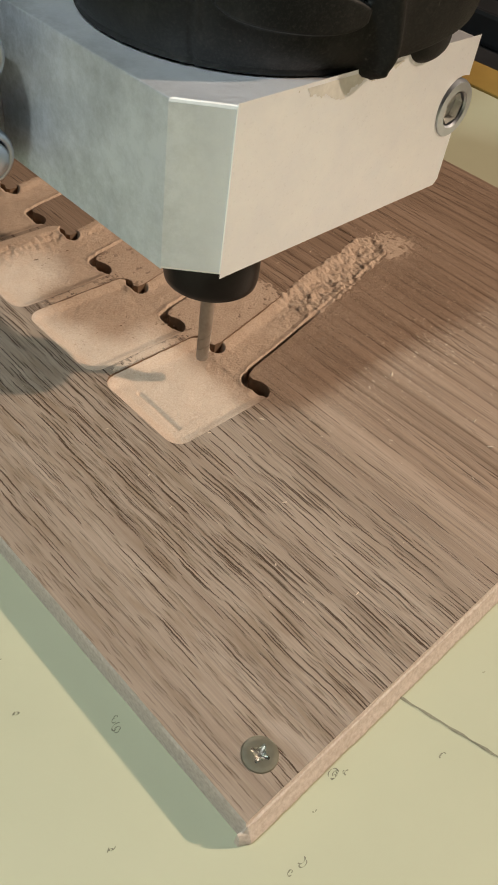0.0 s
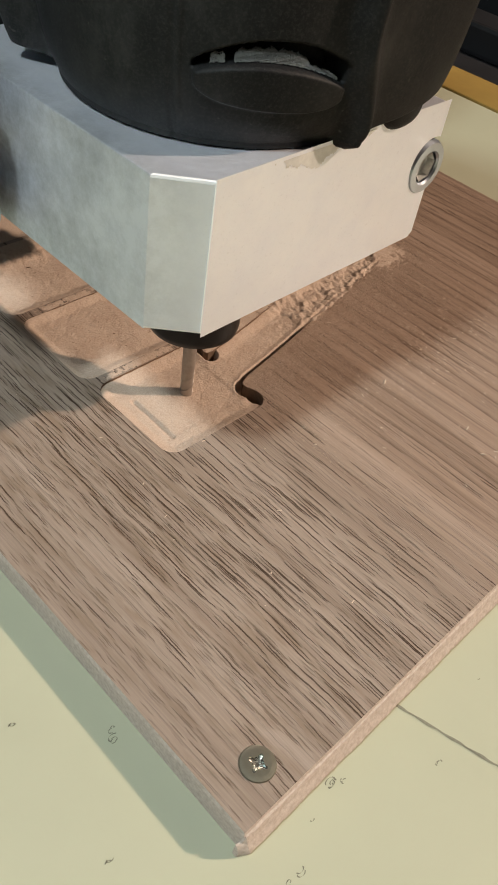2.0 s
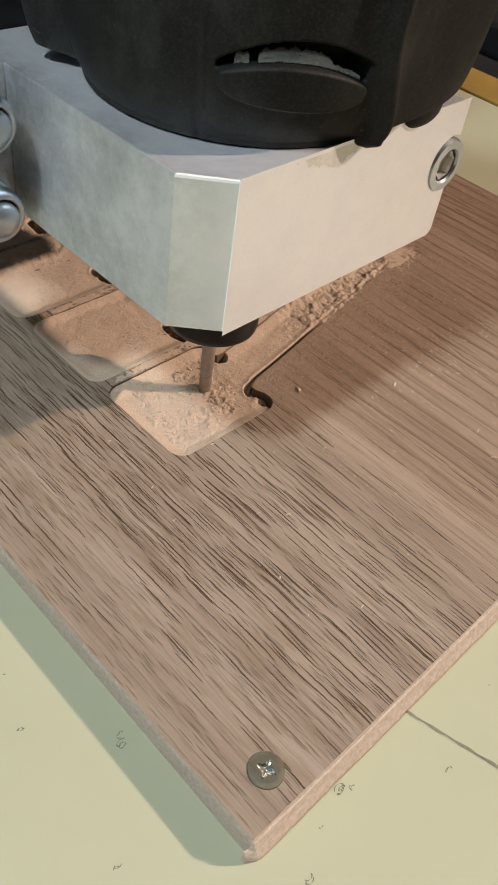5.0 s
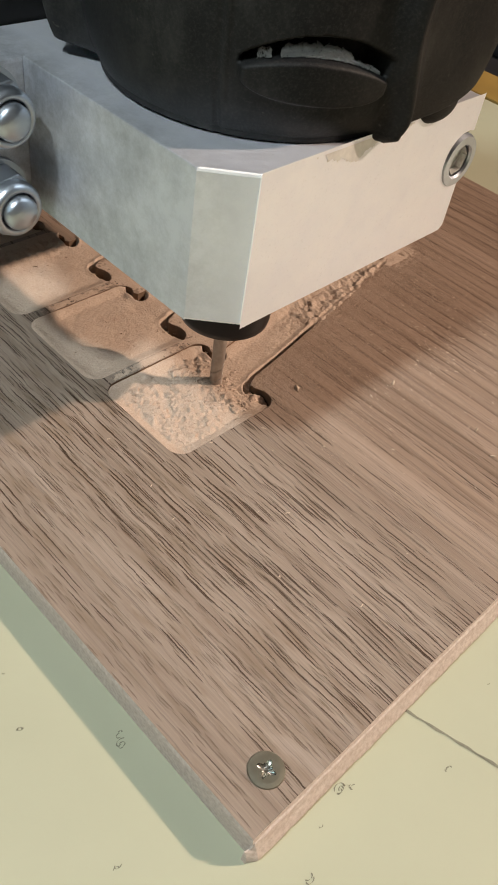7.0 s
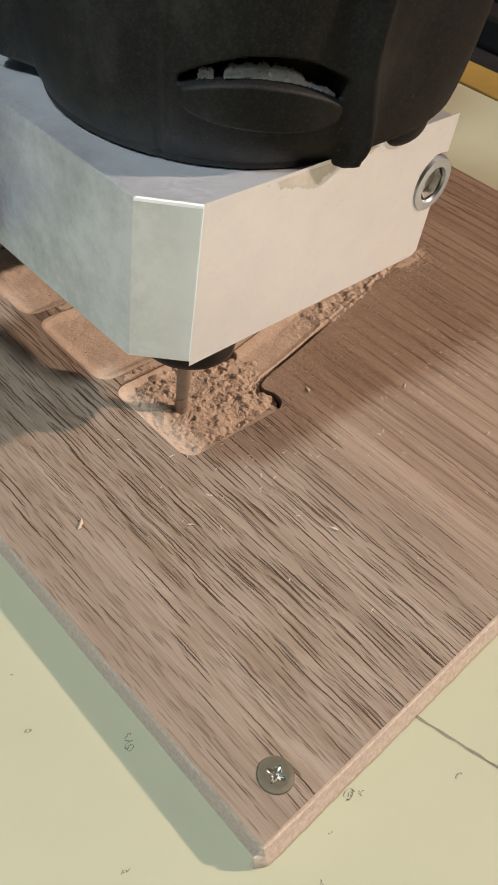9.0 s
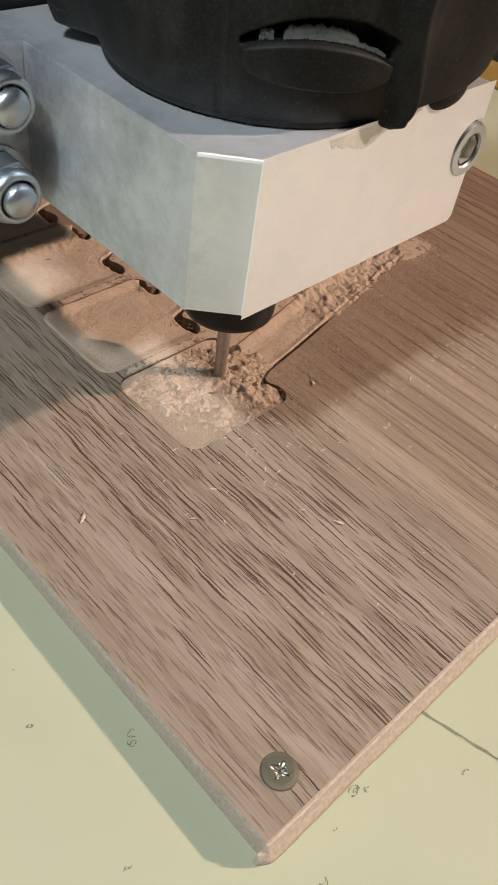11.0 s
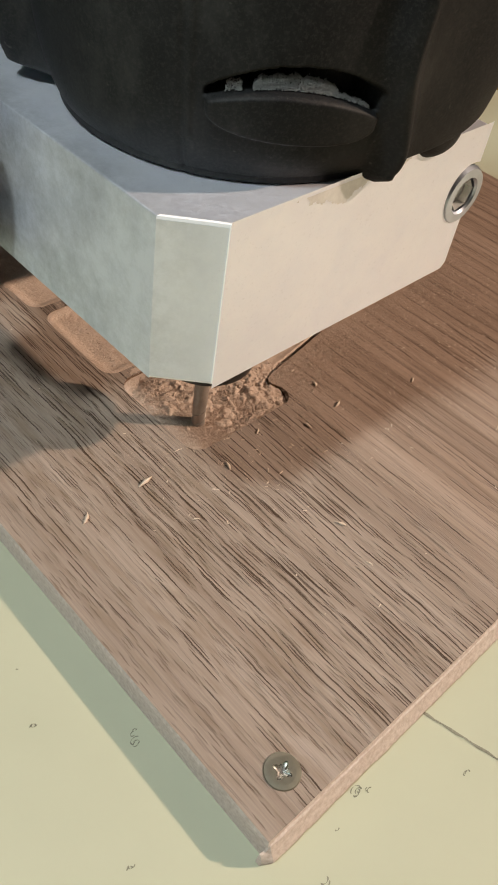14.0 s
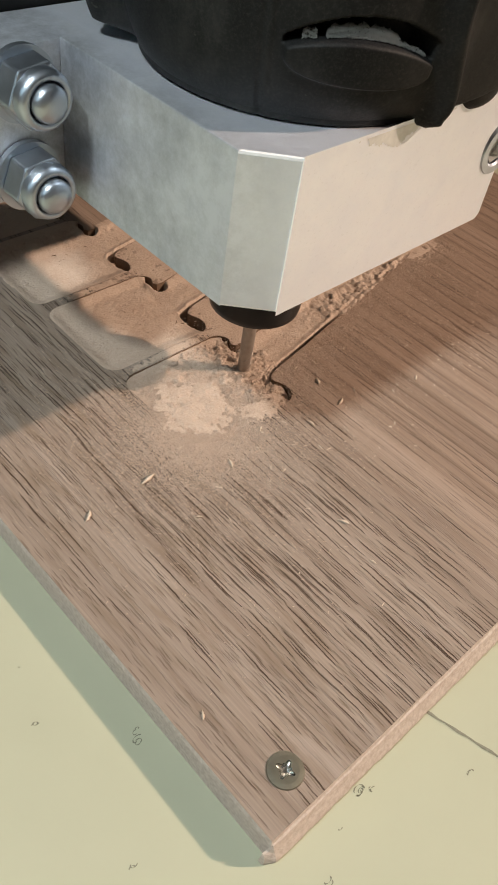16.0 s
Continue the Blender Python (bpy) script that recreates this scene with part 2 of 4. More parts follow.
def finish(bm, name, mat, smooth=False):
    bmesh.ops.recalc_face_normals(bm, faces=bm.faces)
    me = bpy.data.meshes.new(name)
    bm.to_mesh(me)
    bm.free()
    for p in me.polygons:
        p.use_smooth = smooth
    me.materials.append(mat)
    return me


def part(name, bm, mat, parent=None, label="", smooth=False):
    ob = new(name, finish(bm, name, mat, smooth))
    ob.parent = parent
    return tagged(ob, label)


def box(x0, x1, y0, y1, z0, z1, bm=None, bevel=0.0):
    bm = bm or bmesh.new()
    vs = [bm.verts.new((x, y, z)) for x in (x0, x1) for y in (y0, y1) for z in (z0, z1)]
    for f in ((0, 1, 3, 2), (4, 6, 7, 5), (0, 4, 5, 1), (2, 3, 7, 6), (0, 2, 6, 4), (1, 5, 7, 3)):
        bm.faces.new([vs[i] for i in f])
    if bevel:
        bmesh.ops.bevel(bm, geom=list(bm.edges), offset=bevel, segments=2, affect="EDGES", profile=0.6)
    return bm


def prism(pts, lo, hi, axis="z", bm=None):
    """Extrude a plan outline between two heights along an axis."""
    bm = bm or bmesh.new()

    def at(p, h):
        return {"z": (p[0], p[1], h), "y": (p[0], h, p[1]), "x": (h, p[0], p[1])}[axis]
    a = [bm.verts.new(at(p, lo)) for p in pts]
    b = [bm.verts.new(at(p, hi)) for p in pts]
    bm.faces.new(a), bm.faces.new(b)
    for i in range(len(pts)):
        j = (i + 1) % len(pts)
        bm.faces.new((a[i], a[j], b[j], b[i]))
    return bm


def lathe(profile, n=48, axis="z", centre=(0, 0, 0), bm=None):
    """Turn (radius, height) pairs round an axis; closed where the radius is 0."""
    bm = bm or bmesh.new()
    rings = []
    for r, h in profile:
        ring = []
        for i in range(n if r > 1e-7 else 1):
            a = 2 * math.pi * i / n
            u, v = r * math.cos(a), r * math.sin(a)
            p = {"z": (u, v, h), "y": (u, h, v), "x": (h, u, v)}[axis]
            ring.append(bm.verts.new(Vector(p) + Vector(centre)))
        rings.append(ring)
    for a, b in zip(rings, rings[1:]):
        for i in range(n):
            j = (i + 1) % n
            q = [a[i % len(a)], a[j % len(a)], b[j % len(b)], b[i % len(b)]]
            q = list(dict.fromkeys(q))
            if len(q) > 2:
                bm.faces.new(q)
    return bm


def arc(cx, cy, r, a0, a1, n=8):
    return [(cx + r * math.cos(radians(a0 + (a1 - a0) * i / n)), cy + r * math.sin(radians(a0 + (a1 - a0) * i / n))) for i in range(n + 1)]

# ---- room and bench ----
THICK = 0.008      # the laminate board
BENCH = -THICK     # height of the bench top


def room():
    for name, args in (("floor", (-2.2, 2.6, -2.2, 2.6, -0.95, -0.90)),
                       ("ceiling", (-2.2, 2.6, -2.2, 2.6, 1.60, 1.65)),
                       ("wall_north", (-2.2, 2.6, 2.6, 2.7, -0.90, 1.60)),
                       ("wall_south", (-2.2, 2.6, -2.3, -2.2, -0.90, 1.60)),
                       ("wall_east", (2.6, 2.7, -2.2, 2.6, -0.90, 1.60)),
                       ("wall_west", (-2.3, -2.2, -2.2, 2.6, -0.90, 1.60))):
        ob = part(name, box(*args), WALLS)
        tagged(ob, "plain matt plaster room surface", kind="structure")


def window():
    # frame made up to go with the added cool fill, out of view
    w = new("added_window_1")
    tagged(w, "plain white window frame in the west wall, unseen, added for the cool fill", "window", kind="structure")
    for args in ((-2.2, -2.17, -0.95, -0.90, 0.65, 1.50), (-2.2, -2.17, 0.20, 0.25, 0.65, 1.50), (-2.2, -2.17, -0.95, 0.25, 1.50, 1.55), (-2.2, -2.17, -0.95, 0.25, 0.60, 0.65)):
        part("added_frame", box(*args), WALLS, w)


def bench():
    base = new("workbench")
    tagged(base, "cream painted workbench with pencil marks and an ochre edge", "workbench")
    part("bench_top", box(-0.45, 0.384, -0.55, 0.75, BENCH - 0.03, BENCH, bevel=0.001), PAINT, base)
    part("cabinet", box(-0.40, 0.34, -0.50, 0.70, -0.90, BENCH - 0.03), PAINT, base)
    edge = part("edge_strip", box(0.3845, 0.420, -0.55, 0.75, BENCH - 0.03, BENCH + 0.001, bevel=0.001), OCHRE, base, "ochre varnished wooden edge strip")
    # pencil line that runs out from under the board
    bm = bmesh.new()
    prev = None
    for i in range(30):
        u = i / 29
        x, y = 0.0488 + 0.0135 * u + 0.0001 * math.sin(i * 2.3), -0.001 - 0.052 * u
        w = 0.00032 + 0.00012 * math.sin(i * 1.7)
        cur = [bm.verts.new((x - w, y, BENCH + 0.00012)), bm.verts.new((x + w, y, BENCH + 0.00012))]
        if prev:
            bm.faces.new((prev[0], prev[1], cur[1], cur[0]))
        prev = cur
    part("pencil_line", bm, PENCIL, base, "dark pencil line drawn on the paint")
    # scuffs: little scribbles, curls and dots of grey
    rng = random.Random(4)
    marks = [(-0.0048, 0.0340, 0.0013, 3), (-0.0040, 0.0362, 0.0008, 2), (-0.0193, 0.0506, 0.0008, 2), (0.0238, -0.0038, 0.0014, 4),
             (0.0262, -0.0050, 0.0009, 2), (0.0066, -0.0115, 0.0016, 2), (-0.0204, 0.0158, 0.0010, 2), (0.0030, -0.0105, 0.0008, 2),
             (0.0455, -0.0170, 0.0007, 2), (0.0150, -0.0060, 0.0005, 1), (-0.0150, 0.0640, 0.0005, 1), (0.0700, -0.0110, 0.0006, 1)]
    for x, y, s, n in marks:
        bm = bmesh.new()
        for k in range(n):
            a0 = rng.uniform(0, 6.28)
            cx, cy, rr = x + rng.uniform(-s, s) * 0.5, y + rng.uniform(-s, s) * 0.5, s * rng.uniform(0.45, 1.0)
            prev = None
            for i in range(11):
                a = a0 + 3.6 * i / 10
                w = 0.00011 * (1 + 0.6 * math.sin(i))
                c, sn = math.cos(a), math.sin(a) * 0.6
                cur = [bm.verts.new((cx + (rr - w) * c, cy + (rr - w) * sn, BENCH + 0.0001)), bm.verts.new((cx + (rr + w) * c, cy + (rr + w) * sn, BENCH + 0.0001))]
                if prev:
                    bm.faces.new((prev[0], prev[1], cur[1], cur[0]))
                prev = cur
        part("scuff_mark", bm, PENCIL, base, "small grey scuff in the paint")
    # dark knot by the edge strip
    part("nail_head", lathe([(0, BENCH + 0.0012), (0.002, BENCH + 0.001), (0.0026, BENCH)], 12, centre=(0.376, 0.256, 0)), SOOT, base, "small dark nail head")


def black_case():
    """The dark machine casing that stands past the bench's ochre edge."""
    c = new("machine_casing")
    tagged(c, "black dusty machine casing behind the workbench", "machine")
    part("casing_body", box(0.424, 0.80, -0.60, 0.90, -0.90, -0.03, bevel=0.004), SOOT, c)
    for i in range(3):
        part("casing_rail", box(0.445 + 0.07 * i, 0.480 + 0.07 * i, -0.60, 0.90, -0.030, -0.018 + 0.01 * i, bevel=0.003), SOOT, c)
    part("upright_panel", box(0.80, 0.83, -0.60, 0.90, -0.90, 0.14), SOOT, c)


# ---- the laminate board with its three routed pockets ----
LONG, DEEP = 0.273, 0.42
STEP = Vector((-0.0008, 0.0389))


def pocket_outline(k):
    """Head and slanting stem of one pocket, in plan."""
    pts = arc(0.0580, 0.0898, 0.0048, 180, 270, 6)
    pts += arc(0.0880, 0.0895, 0.0045, 270, 360, 7)
    pts += [(0.0922, 0.0915), (0.0912, 0.0937), (0.0911, 0.0951), (0.0920, 0.0962)]
    pts += [(0.0955, 0.0976), (0.1110, 0.1004), (0.1390, 0.1062), (0.1830, 0.1158)]
    pts += arc(0.1815, 0.1225, 0.0068, -65, 100, 9)
    pts += [(0.1400, 0.1220), (0.0950, 0.1130), (0.0925, 0.1130), (0.0916, 0.1142), (0.0924, 0.1160)]
    pts += arc(0.0885, 0.1163, 0.0042, 0, 90, 6)
    pts += arc(0.0582, 0.1155, 0.0050, 90, 180, 6)
    return [(x + STEP[0] * k, y + STEP[1] * k) for x, y in pts]


def board():
    b = new("laminate_board")
    tagged(b, "walnut-look laminate board with T-shaped pockets routed into it", "board")
    pockets = [pocket_outline(k) for k in range(5)]
    screw_hole = arc(0.0116, 0.0082, 0.0039, 0, 352.5, 47)
    # top sheet with the pockets cut out of it
    bm = bmesh.new()
    edges = []
    for loop in [[(0.0003, 0.0003), (LONG, 0.0003), (LONG, DEEP), (0.0003, DEEP)]] + pockets + [screw_hole]:
        vs = [bm.verts.new((x, y, 0)) for x, y in loop]
        edges += [bm.edges.new((vs[i], vs[(i + 1) % len(vs)])) for i in range(len(vs))]
    bmesh.ops.triangle_fill(bm, edges=edges, use_beauty=True, use_dissolve=False)
    for f in list(bm.faces):
        c = f.calc_center_median()
        if any(inside(c.x, c.y, p) for p in pockets + [screw_hole]):
            bm.faces.remove(f)
    for f in bm.faces:
        if f.normal.z < 0:
            f.normal_flip()
    me = bpy.data.meshes.new("laminate_top")
    bm.to_mesh(me)
    bm.free()
    me.materials.append(VENEER)
    top = new("laminate_top", me)
    top.parent = b
    # edges, underside and the walls of the pockets
    bm = bmesh.new()

    def wall(loop, z0, z1):
        lo = [bm.verts.new((x, y, z0)) for x, y in loop]
        hi = [bm.verts.new((x, y, z1)) for x, y in loop]
        for i in range(len(loop)):
            j = (i + 1) % len(loop)
            bm.faces.new((lo[i], lo[j], hi[j], hi[i]))
        return lo, hi
    # the board's rim leans out a little and is chipped here and there
    rim = []
    rng = random.Random(9)
    for (x0, y0), (x1, y1) in (((0, 0), (LONG, 0)), ((LONG, 0), (LONG, DEEP)), ((LONG, DEEP), (0, DEEP)), ((0, DEEP), (0, 0))):
        n = 60
        for i in range(n):
            rim.append((x0 + (x1 - x0) * i / n, y0 + (y1 - y0) * i / n))
    lo = [bm.verts.new((x, y, -THICK + 0.00005)) for x, y in rim]
    mid = [bm.verts.new((x + rng.uniform(-1, 1) * 0.00012, y + rng.uniform(-1, 1) * 0.00012, -0.0012)) for x, y in rim]
    hi = [bm.verts.new((min(max(x, 0.0003), LONG), min(max(y, 0.0003), DEEP), 0)) for x, y in rim]
    n = len(rim)
    for i in range(n):
        j = (i + 1) % n
        bm.faces.new((lo[i], lo[j], mid[j], mid[i])), bm.faces.new((mid[i], mid[j], hi[j], hi[i]))
    bm.faces.new(lo)
    part("fibreboard_body", bm, CORE, b, "pinkish fibreboard core of the board's edge")
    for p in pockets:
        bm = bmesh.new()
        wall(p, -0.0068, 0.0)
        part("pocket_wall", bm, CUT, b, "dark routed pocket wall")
    # locking lip along one long side, rough sawn, with a blunt end that sticks out past the corner
    profile = [(0.0006, -THICK + 0.0001), (0.0002, -0.0010), (-0.0004, -0.0015), (-0.0011, -0.0036), (-0.0018, -0.0050), (-0.0022, -0.0062), (-0.0018, -THICK + 0.0001)]
    bm, prev = bmesh.new(), None
    for i in range(274):
        x = -0.0016 + (LONG + 0.0016) * i / 273
        blunt = smooth01(-0.0018, 0.0006, x) if x < 0.0006 else 1.0
        row = []
        for k, (y, z) in enumerate(profile):
            rough = 0.00010 * noise.noise(Vector((x * 420, k * 1.7, 5.0))) + 0.00012 * noise.noise(Vector((x * 1300, k * 2.1, 9.0)))
            low = -0.0030 if x < 0.0001 else 0.0
            row.append(bm.verts.new((x, 0.0006 + (y - 0.0006) * (0.45 + 0.55 * blunt) + (rough if 0 < k < 6 else 0), min(z + (rough if 0 < k < 6 else 0), low) if k else z)))
        if prev:
            for k in range(7):
                bm.faces.new((prev[k], prev[(k + 1) % 7], row[(k + 1) % 7], row[k]))
        else:
            bm.faces.new(row)
        prev = row
    bm.faces.new(prev)
    part("locking_lip", bm, CORE, b, "rough lower lip of the board's click profile")


def inside(x, y, loop):
    hit, n = False, len(loop)
    for i in range(n):
        (x0, y0), (x1, y1) = loop[i], loop[i - 1]
        if (y0 > y) != (y1 > y) and x < (x1 - x0) * (y - y0) / (y1 - y0) + x0:
            hit = not hit
    return hit


def near(px, py, line):
    """Distances from many points to a polyline."""
    best = np.full(px.shape, 1.0)
    for (x0, y0), (x1, y1) in zip(line, line[1:]):
        dx, dy = x1 - x0, y1 - y0
        t = np.clip(((px - x0) * dx + (py - y0) * dy) / (dx * dx + dy * dy), 0, 1)
        best = np.minimum(best, np.hypot(px - x0 - t * dx, py - y0 - t * dy))
    return best


def smooth01(a, b, x):
    t = np.clip((x - a) / (b - a), 0, 1)
    return t * t * (3 - 2 * t)


def inside_all(px, py, loop):
    hit = np.zeros(px.shape, bool)
    n = len(loop)
    for i in range(n):
        (x0, y0), (x1, y1) = loop[i], loop[i - 1]
        cross = (y0 > py) != (y1 > py)
        hit ^= cross & (px < (x1 - x0) * (py - y0) / (y1 - y0 + 1e-12) + x0)
    return hit


def lumps(px, py, size, seed, octaves=3):
    """Clumpy noise, about -1 to 1, for grids of points."""
    out = np.zeros(px.size)
    for i, (x, y) in enumerate(zip(px.ravel(), py.ravel())):
        v, s, a = 0.0, size, 1.0
        for o in range(octaves):
            v += a * noise.noise(Vector((x / s, y / s, seed + 7.3 * o)))
            s, a = s * 0.5, a * 0.55
        out[i] = v
    return out.reshape(px.shape)


def sheet(name, px, py, pz, keep, mat, label, category, kind="stuff"):
    """A height field; keep says which grid points belong to it."""
    idx = -np.ones(px.shape, int)
    idx[keep] = np.arange(keep.sum())
    verts = np.column_stack([px[keep], py[keep], pz[keep]])
    a, b, c, d = idx[:-1, :-1], idx[1:, :-1], idx[1:, 1:], idx[:-1, 1:]
    ok = (a >= 0) & (b >= 0) & (c >= 0) & (d >= 0)
    faces = np.column_stack([a[ok], b[ok], c[ok], d[ok]])
    me = bpy.data.meshes.new(name)
    me.from_pydata(verts.tolist(), [], faces.tolist())
    for p in me.polygons:
        p.use_smooth = True
    me.materials.append(mat)
    return tagged(new(name, me), label, category, kind=kind)


def grid(x0, x1, y0, y1, s):
    return np.meshgrid(np.arange(x0, x1, s), np.arange(y0, y1, s), indexing="ij")


def pocket_dust(k):
    """The dust that lies in a pocket, with the dark gaps left along its far and near walls."""
    loop = pocket_outline(k)
    ox, oy = STEP[0] * k, STEP[1] * k
    px, py = grid(0.050 + ox, 0.192 + ox, 0.081 + oy, 0.133 + oy, 0.00036 if k < 1 else 0.00042 if k < 3 else 0.0008)
    keep = inside_all(px, py, loop) | (near(px, py, loop + loop[:1]) < 0.0009)
    fine = lumps(px, py, 0.0022, 3.1 + k, 3)
    wide = lumps(px, py, 0.014, 9.7 + k, 2)
    crumb = lumps(px, py, 0.0046, 5.5 + k, 3)
    z = -0.0018 + 0.00045 * wide + 0.00016 * fine
    lx, ly = px - ox, py - oy
    # clumps at the far end of the stem
    far = smooth01(0.116, 0.140, lx)
    if k == 0:
        z += far * (0.0009 + 0.0009 * np.abs(crumb) + 0.0004 * fine + 0.0004 * wide)
    else:
        z += 0.0006
    # clumps on the board side of the third pocket
    if k >= 2:
        z += smooth01(0.105, 0.118, ly) * (0.0009 + 0.0012 * np.abs(crumb) + 0.0003 * fine)
    # gap along the stem's near wall and the pocket's blind corners
    side = near(lx, ly, [(0.0912, 0.0945), (0.0955, 0.0976), (0.1110, 0.1004), (0.1390, 0.1062), (0.1835, 0.1155)])
    gap = 1 - smooth01(0.0013, 0.0021, side + 0.0002 * fine)
    gap *= 1 - 0.9 * smooth01(0.120, 0.136, lx) * smooth01(-0.2, 0.3, wide + 0.5)
    corner = near(lx, ly, [(0.0935, 0.0872), (0.0925, 0.0945)])
    gap = np.maximum(gap, 1 - smooth01(0.0034, 0.0042, corner + 0.0002 * fine))
    blind = near(lx, ly, [(0.0932, 0.1128), (0.0932, 0.1165)])
    gap = np.maximum(gap, 1 - smooth01(0.0018, 0.0028, blind))
    z = z * (1 - gap) - 0.0064 * gap
    # slumped rim along the other walls
    rim = near(px, py, loop + loop[:1])
    z = np.where(gap < 0.4, z + 0.0012 * (1 - smooth01(0.0, 0.0042, rim)) * (1 - gap), z)
    if k == 0:
        # the step left by the first pass
        step = near(lx, ly, [(0.0602, 0.0925), (0.0604, 0.1105)])
        z -= 0.0011 * (1 - smooth01(0.0004, 0.0011, step))
        z -= 0.0005 * 0.35 * smooth01(0.0600, 0.0612, lx) * (1 - smooth01(0.0875, 0.089, lx)) * smooth01(0.0915, 0.0925, ly) * (1 - smooth01(0.1165, 0.118, ly))
    z = np.minimum(z, -0.0001 + 0.0012 * far * (k == 0) + (0.0006 if k >= 2 else 0))
    return sheet("sawdust_bed", px, py, z, keep, DUST, "fine tan sawdust lying in a routed pocket", "sawdust")


def heap(seed, cx, cy, rx, ry, height, clump):
    """A loose heap of sawdust inside the first pocket's head: crumbly clumps, a few deep holes, and crumbs on top."""
    loop = pocket_outline(0)
    px, py = grid(cx - rx, cx + rx, cy - ry, cy + ry, 0.0003)
    d = np.hypot((px - cx) / rx, (py - cy) / ry)
    wide = lumps(px, py, 0.0095, seed, 3)
    crumb = np.abs(lumps(px, py, 0.0050, seed + 2, 3))
    f = lumps(px, py, 0.0011, seed + 4, 3)
    holes = lumps(px, py, 0.0062, seed + 6, 3)
    pits = smooth01(0.26, 0.46, holes + 0.12 * f)
    shape = 1 - smooth01(0.40, 1.05, d + 0.16 * wide)
    body = smooth01(0.0, 0.4, shape)
    z = -0.0030 + shape * height + clump * (0.10 + 0.24 * wide - 0.85 * pits + 0.66 * crumb) * body + 0.00016 * f
    wall = near(px, py, loop + loop[:1])
    keep = inside_all(px, py, loop) & (wall > 0.0004) & (shape > 0.02)
    z = np.where(wall < 0.0015, z - 0.0005 * (1 - wall / 0.0015), z)
    ob = sheet("sawdust_heap", px, py, z, keep, DUST, "loose crumbly heap of fresh tan sawdust in the pocket", "sawdust")
    # crumbs, more of them on the clumps than in the holes
    rng = random.Random(int(seed))
    verts, faces = [], []
    ii, jj = np.nonzero(keep & (body > 0.5) & (pits < 0.6))
    for _ in range(int(len(ii) * 0.12)):
        k = rng.randrange(len(ii))
        x, y, h = px[ii[k], jj[k]], py[ii[k], jj[k]], z[ii[k], jj[k]]
        r = 0.00016 * rng.choice((0.6, 0.8, 1.0, 1.0, 1.5, 2.3))
        base = len(verts)
        for ux, uy, uz in ((1, 0, 0), (-1, 0, 0), (0, 1, 0), (0, -1, 0), (0, 0, 1), (0, 0, -1)):
            q = r * rng.uniform(0.6, 1.5)
            verts.append((x + ux * q + rng.uniform(-r, r) * 0.5, y + uy * q + rng.uniform(-r, r) * 0.5, h + 0.2 * r + uz * q * 0.8))
        faces += [[base + i for i in t] for t in ((0, 2, 4), (2, 1, 4), (1, 3, 4), (3, 0, 4), (2, 0, 5), (1, 2, 5), (3, 1, 5), (0, 3, 5))]
    me = bpy.data.meshes.new("crumbs")
    me.from_pydata(verts, [], faces)
    me.materials.append(DUST)
    new("crumbs", me).parent = ob
    return ob


def film(seed, cx, cy, rx, ry, height, ragged, lying=True, reach=0.10):
    """Thin dust blown out over the board's face."""
    px, py = grid(cx - rx, cx + rx, cy - ry, cy + ry, 0.00032)
    d = np.hypot((px - cx) / rx, (py - cy) / ry)
    a = lumps(px, py, 0.007, seed, 4)
    f = lumps(px, py, 0.0011, seed + 2, 3)
    cover = 1 - smooth01(reach, 1.0, d) + 0.34 * a + ragged * f
    z = height * np.clip(cover - ragged * f - 0.33, 0.02, 1.2) * (1 + 1.5 * lumps(px, py, 0.0036, seed + 5, 3)) + 0.00007 * f
    keep = cover > 0.36
    if lying:
        for k in range(4):
            keep &= ~inside_all(px, py, pocket_outline(k))
    return sheet("dust_film", px, py, z, keep, DUST, "thin scatter of pale dust blown over the board", "sawdust")


def specks(name, seed, n, where, size, mat, label, clear=True):
    """Many tiny crumbs on the board's face, joined."""
    rng = random.Random(seed)
    loops = [pocket_outline(k) for k in range(4)] if clear else []
    verts, faces = [], []
    while n:
        x, y = where(rng)
        if not (0.002 < x < LONG - 0.002 and 0.002 < y < DEEP) or any(inside(x, y, l) for l in loops):
            continue
        n -= 1
        s = size * rng.choice((0.5, 0.6, 0.8, 1.0, 1.5))
        a, l = rng.uniform(0, 6.28), rng.uniform(1, 2.6)
        c, sn = math.cos(a), math.sin(a)
        base = len(verts)
        for u, v, w in ((-1, -0.4, 0), (1, -0.5, 0), (1.1, 0.5, 0), (-0.9, 0.45, 0), (-0.5, -0.1, 0.7), (0.6, 0.1, 0.8)):
            u *= l * s
            v *= s
            verts.append((x + u * c - v * sn, y + u * sn + v * c, w * s))
        faces += [[base + i for i in f] for f in ((0, 1, 5, 4), (1, 2, 5), (2, 3, 4, 5), (3, 0, 4), (0, 3, 2, 1))]
    me = bpy.data.meshes.new(name)
    me.from_pydata(verts, [], faces)
    me.materials.append(mat)
    return tagged(new(name, me), label, "wood chips", kind="stuff")


